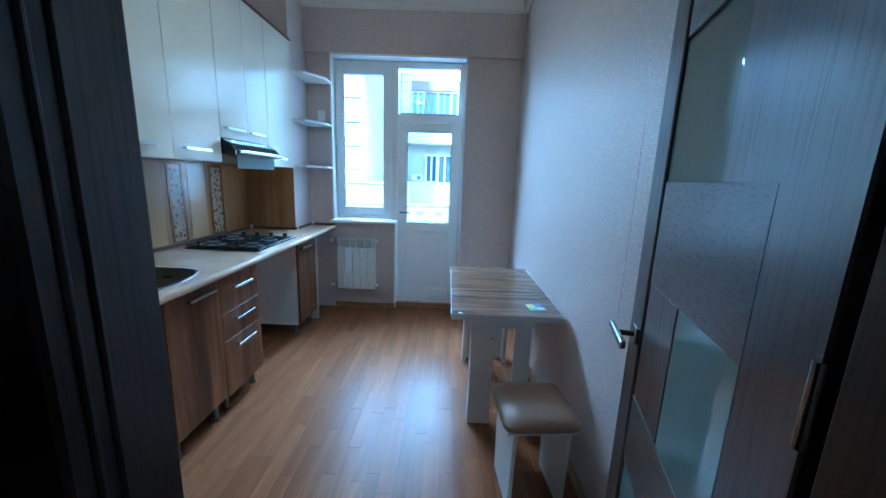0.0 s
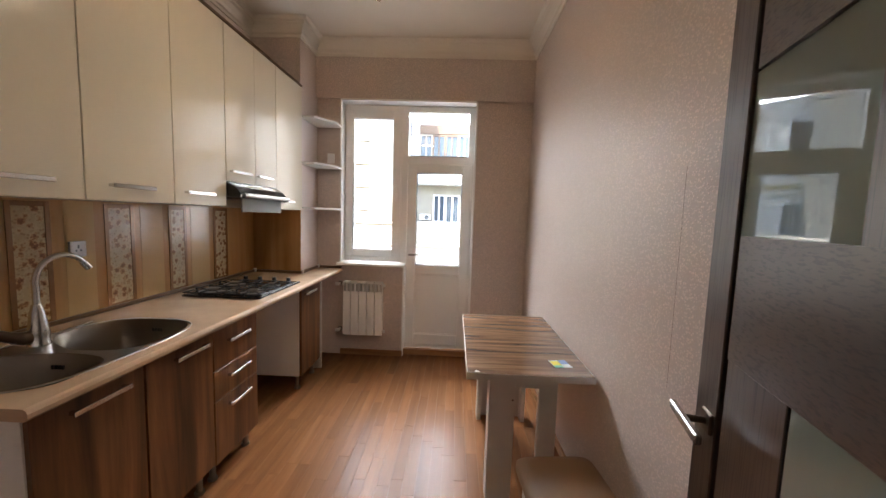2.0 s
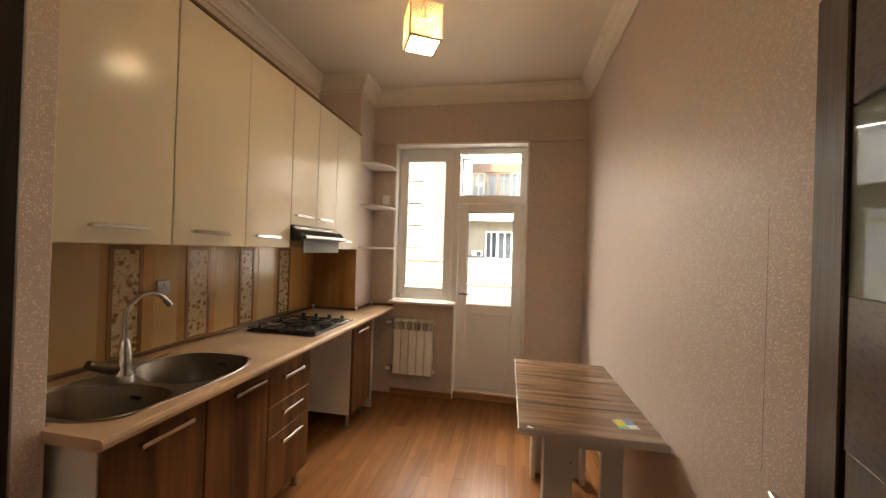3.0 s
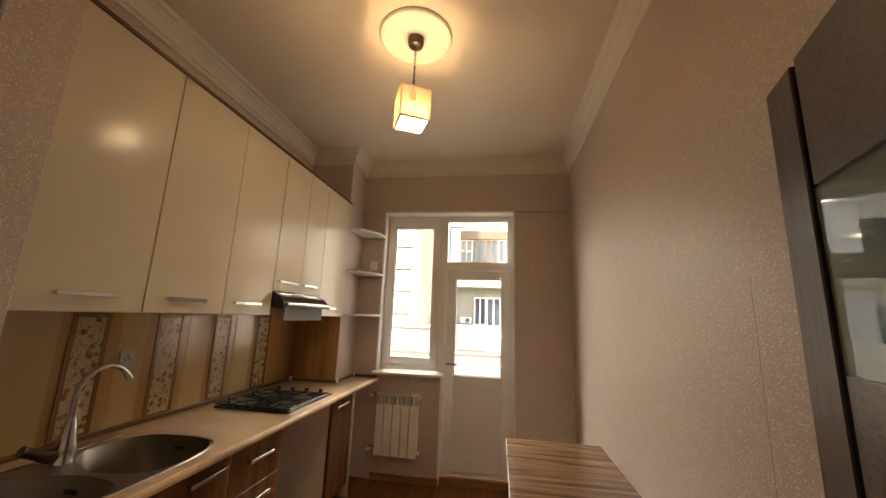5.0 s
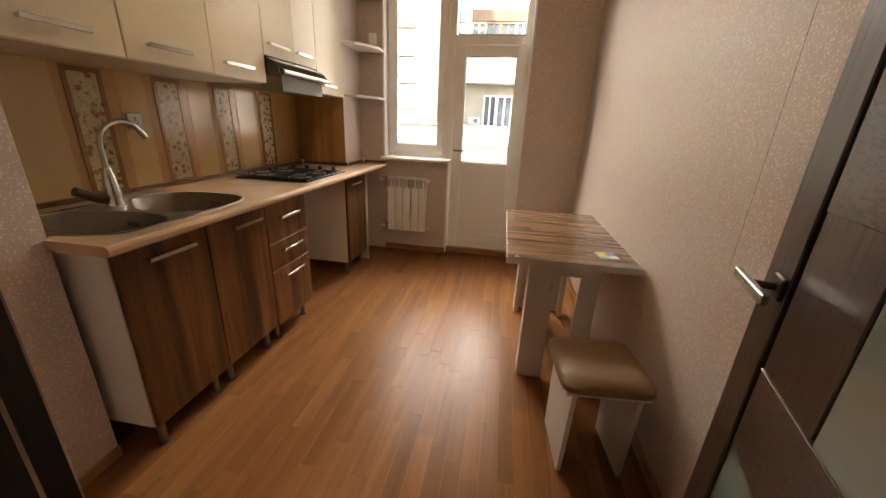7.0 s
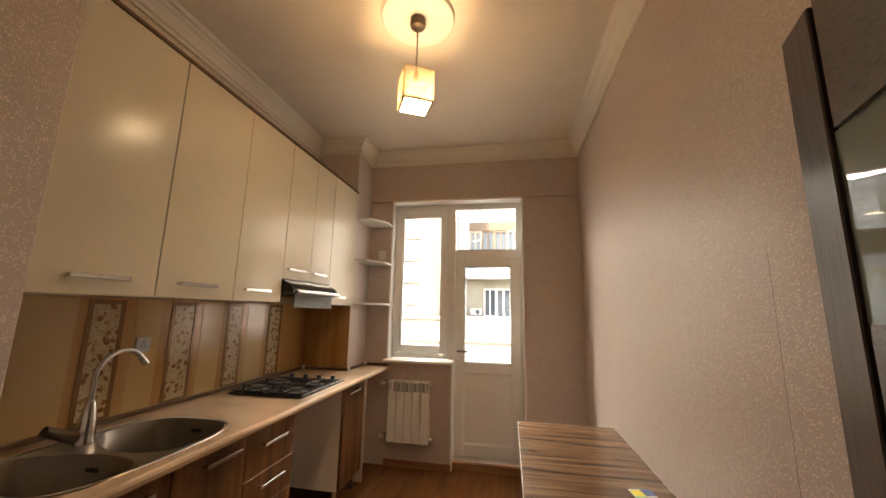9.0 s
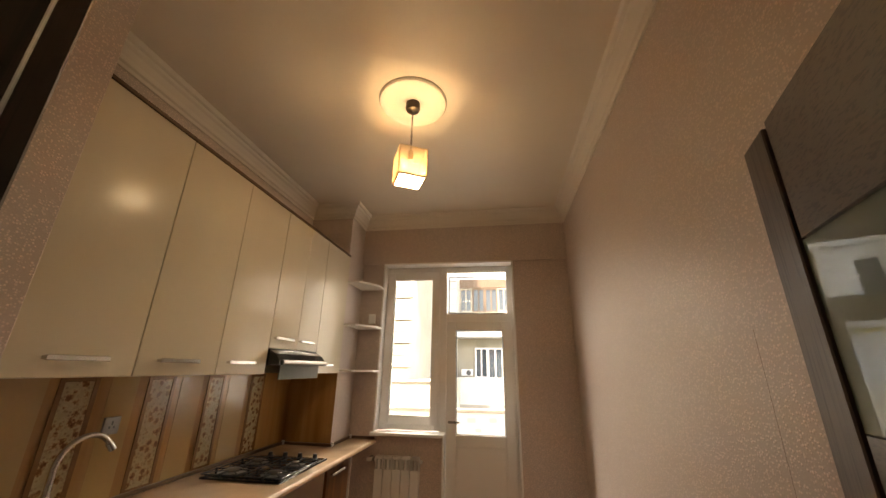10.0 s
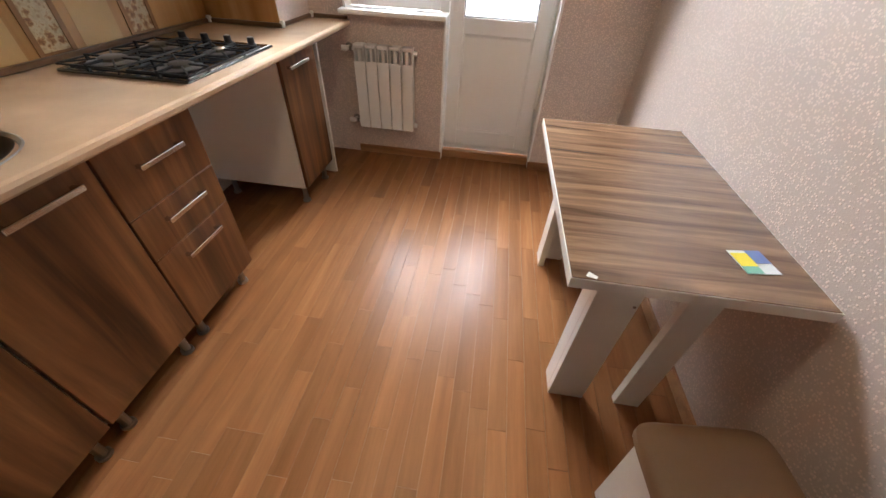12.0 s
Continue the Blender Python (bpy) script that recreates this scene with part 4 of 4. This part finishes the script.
# ---------- outside ----------
M_RENDER = painted("pale_render", (0.8, 0.78, 0.73), 0.8, 0, 0.3, 0.08, 30)
M_STONE = painted("pale_stone", (0.5, 0.45, 0.37), 0.8, 0, 0.3, 0.1, 24, 0.2)
M_BEIGE = painted("beige_render", (0.4, 0.36, 0.28), 0.8, 0, 0.3, 0.12, 20)
M_DARKGLASS = painted("dark_window_glass", (0.06, 0.08, 0.1), 0.08, 0, 0.6)
M_BROWNFRAME = painted("brown_window_frame", (0.2, 0.13, 0.085), 0.5)
M_YELLOW = painted("yellow_pipe_paint", (0.7, 0.5, 0.05), 0.5)
M_TEAL = painted("faded_teal", (0.5, 0.56, 0.53), 0.7)
M_GROUND = painted("yard_asphalt", (0.08, 0.08, 0.08), 0.9, 0, 0.3, 0.2, 9)
solid("ground", boxed(-400, 400, 5, 600, -6.2, -6.0), M_GROUND, "grey asphalt yard far below", "ground", STRUCT)
solid("balcony_slab", boxed(-1.6, 2.0, 4.45, 5.35, -0.15, -0.02), M_RENDER, "pale concrete balcony slab", "balcony", STRUCT)


def facade_window(parent, x0, x1, z0, z1, y, mat):
    f = part("window", frame_out(x0, x1, z0, z1, 0.045, y), mat, parent)
    part("pane", boxed(x0 + 0.04, x1 - 0.04, y + 0.02, y + 0.04, z0 + 0.04, z1 - 0.04), M_DARKGLASS, f)
    return f


def frame_out(x0, x1, z0, z1, w, y):
    bm = bmesh.new()
    box(bm, x0, x0 + w, y - 0.05, y + 0.05, z0, z1)
    box(bm, x1 - w, x1, y - 0.05, y + 0.05, z0, z1)
    xm = (x0 + x1) / 2
    box(bm, xm - w / 2, xm + w / 2, y - 0.05, y + 0.05, z0 + w, z1 - w)
    box(bm, x0 + w, x1 - w, y - 0.045, y + 0.045, z1 - w, z1)
    box(bm, x0 + w, x1 - w, y - 0.045, y + 0.045, z0, z0 + w)
    return bm


def house_opposite():
    Y = 13.0
    h = thing("apartment_building", (0, Y, -6), "pale rendered apartment building across the yard", "building")
    part("wall", boxed(-9, 9.5, Y, Y + 8, -6, 9), M_RENDER, h)
    part("roof", boxed(-9.3, 9.8, Y - 0.4, Y + 8.3, 9, 9.4), M_STONE, h)
    # wall of level stone courses
    for k in range(40):
        z = -3.0 + k * 0.28
        part("course", boxed(-6, -1.05, Y - 0.06, Y, z, z + 0.262, 0.012), M_RENDER, h)
    for z in (-1.6, 1.05, 3.1, 5.4):
        f = facade_window(h, -2.5, -1.5, z, z + 1.15, Y - 0.1, M_PVC)
        part("window_sill", boxed(-2.6, -1.4, Y - 0.2, Y - 0.06, z - 0.08, z), M_STONE, f)
    bm = bmesh.new()
    for k in range(9):
        rod(bm, (-2.45 + k * 0.112, Y - 0.2, 1.08), (-2.45 + k * 0.112, Y - 0.2, 2.17), 0.012, 6)
    for z in (1.15, 1.6, 2.1):
        rod(bm, (-2.5, Y - 0.2, z), (-1.5, Y - 0.2, z), 0.012, 6)
    part("window_grille", bm, M_PVC, h)
    part("gas_pipe", rodded((-6, Y - 0.12, 2.55), (-1.1, Y - 0.12, 2.55), 0.025, 8), M_YELLOW, h, "yellow gas pipe")
    # glazed loggia above
    part("loggia_band", boxed(-0.94, 3.2, Y - 0.12, Y, 4.3, 4.6), M_BROWNFRAME, h, "brown band over the glazed loggia")
    for k in range(7):
        x = -0.93 + k * 0.44
        facade_window(h, x, x + 0.43, 3.45, 4.28, Y - 0.06, M_BROWNFRAME if k % 3 else M_STONE)
    part("loggia_wall", boxed(-0.94, 3.2, Y - 0.1, Y, 2.95, 3.45), M_STONE, h)
    part("canopy", boxed(-1.04, 3.2, Y - 0.5, Y, 2.56, 2.9, 0.02), M_RENDER, h, "white canopy slab")
    # beige recess with window, air conditioner and parapet
    part("recess", boxed(-1.02, 3.2, Y - 0.03, Y, 1.1, 2.56), M_BEIGE, h, "beige loggia back wall")
    facade_window(h, -0.42, 0.0, 1.3, 2.25, Y - 0.08, M_PVC)
    facade_window(h, 0.0, 0.5, 1.2, 2.25, Y - 0.08, M_PVC)
    facade_window(h, 1.2, 2.2, 1.3, 2.25, Y - 0.08, M_PVC)
    ac = part("air_conditioner", boxed(-0.86, -0.5, Y - 0.3, Y - 0.03, 1.36, 1.56, 0.02), M_PVC, h)
    part("fan_grille", rodded((-0.62, Y - 0.305, 1.46), (-0.62, Y - 0.3, 1.46), 0.08, 16), M_RUBBER, ac)
    for k in range(14):
        part("hanger", boxed(-0.2 + k * 0.09, -0.19 + k * 0.09, Y - 0.28, Y - 0.27, 2.3, 2.56), M_STONE, h)
    part("parapet", boxed(-1.02, 3.2, Y - 0.45, Y - 0.33, 0.52, 1.32), M_RENDER, h, "white loggia parapet")
    part("band", boxed(-1.02, 3.2, Y - 0.46, Y, 0.38, 0.52), M_STONE, h)


def house_side():
    """Near wing: rusticated stone pillar on a plain base."""
    h = thing("neighbour_house", (-5, 8, -6), "pale stone neighbouring house with rusticated corner", "building")
    part("wall", boxed(-9, -1.5, 8.05, 11, -6, 9), M_STONE, h)
    for k in range(26):
        z = 1.34 + k * 0.24
        e = 0.03 if k % 2 else 0.0
        part("quoin", boxed(-2.3 - e, -1.48 + e * 2, 8.0 - e, 8.06, z, z + 0.225, 0.015), M_STONE, h)
    part("base", boxed(-9, -0.72, 7.95, 11, -6, 1.3), M_STONE, h)
    part("base_cap", boxed(-9, -0.70, 7.9, 11, 1.3, 1.34, 0.01), M_STONE, h)
    part("joint", boxed(-9, -0.72, 7.945, 7.951, 0.86, 0.9), M_BEIGE, h)


house_opposite()
house_side()
bp = thing("balcony_parapet", (0.2, 5.28, -0.02), "white balcony parapet with faded blue-green marks", "balcony", "", STRUCT)
part("wall", boxed(-1.6, 2.0, 5.23, 5.33, -0.02, 1.06), M_RENDER, bp)
part("coping", boxed(-1.6, 2.0, 5.21, 5.35, 1.06, 1.1, 0.008), M_STONE, bp)
for x, z, r in ((0.04, 0.98, 0.05), (0.3, 0.985, 0.045), (0.12, 0.87, 0.035)):
    part("mark", prism(bmesh.new(), [(x - r, 5.226), (x + r, 5.226), (x + r * 0.7, 5.2295), (x - r * 0.8, 5.2295)], z - r * 0.6, z + r * 0.5), M_TEAL, bp)

# ---------- floor strips ----------
PW, PL, GAP = 0.0715, 0.52, 0.0011


def floor_strips():
    me = finish(boxed(-PW / 2 + GAP / 2, PW / 2 - GAP / 2, -PL / 2 + GAP / 2, PL / 2 - GAP / 2, -0.006, 0.0))
    me.materials.append(M_PLANK)
    rng = random.Random(4)
    count = 0
    rest = bmesh.new()
    cols = int((XR - XL) / PW) + 1
    for i in range(cols):
        x = XL + PW * (i + 0.5)
        y = 0.66 - rng.random() * PL
        while y < YW + 0.1:
            yc = y + PL / 2
            if -1.25 < x < XR - 0.02 and yc > 1.0 and count < 300:
                p = new("plank", me)
                p.location = (x, yc, 0)
                p.rotation_euler = (rng.uniform(-0.0006, 0.0006), rng.uniform(-0.0022, 0.0022), 0)
                p.parent = FLOOR
                count += 1
            else:
                box(rest, x - PW / 2 + GAP / 2, x + PW / 2 - GAP / 2, y + GAP / 2, y + PL - GAP / 2, -0.006, 0.0)
            y += PL
    box(rest, -1.9, XR, -2.3, 0.15, -0.006, -0.0005)
    ob = part("plank_rest", rest, M_PLANK, FLOOR)
    tagged(ob, kind="stuff")


floor_strips()
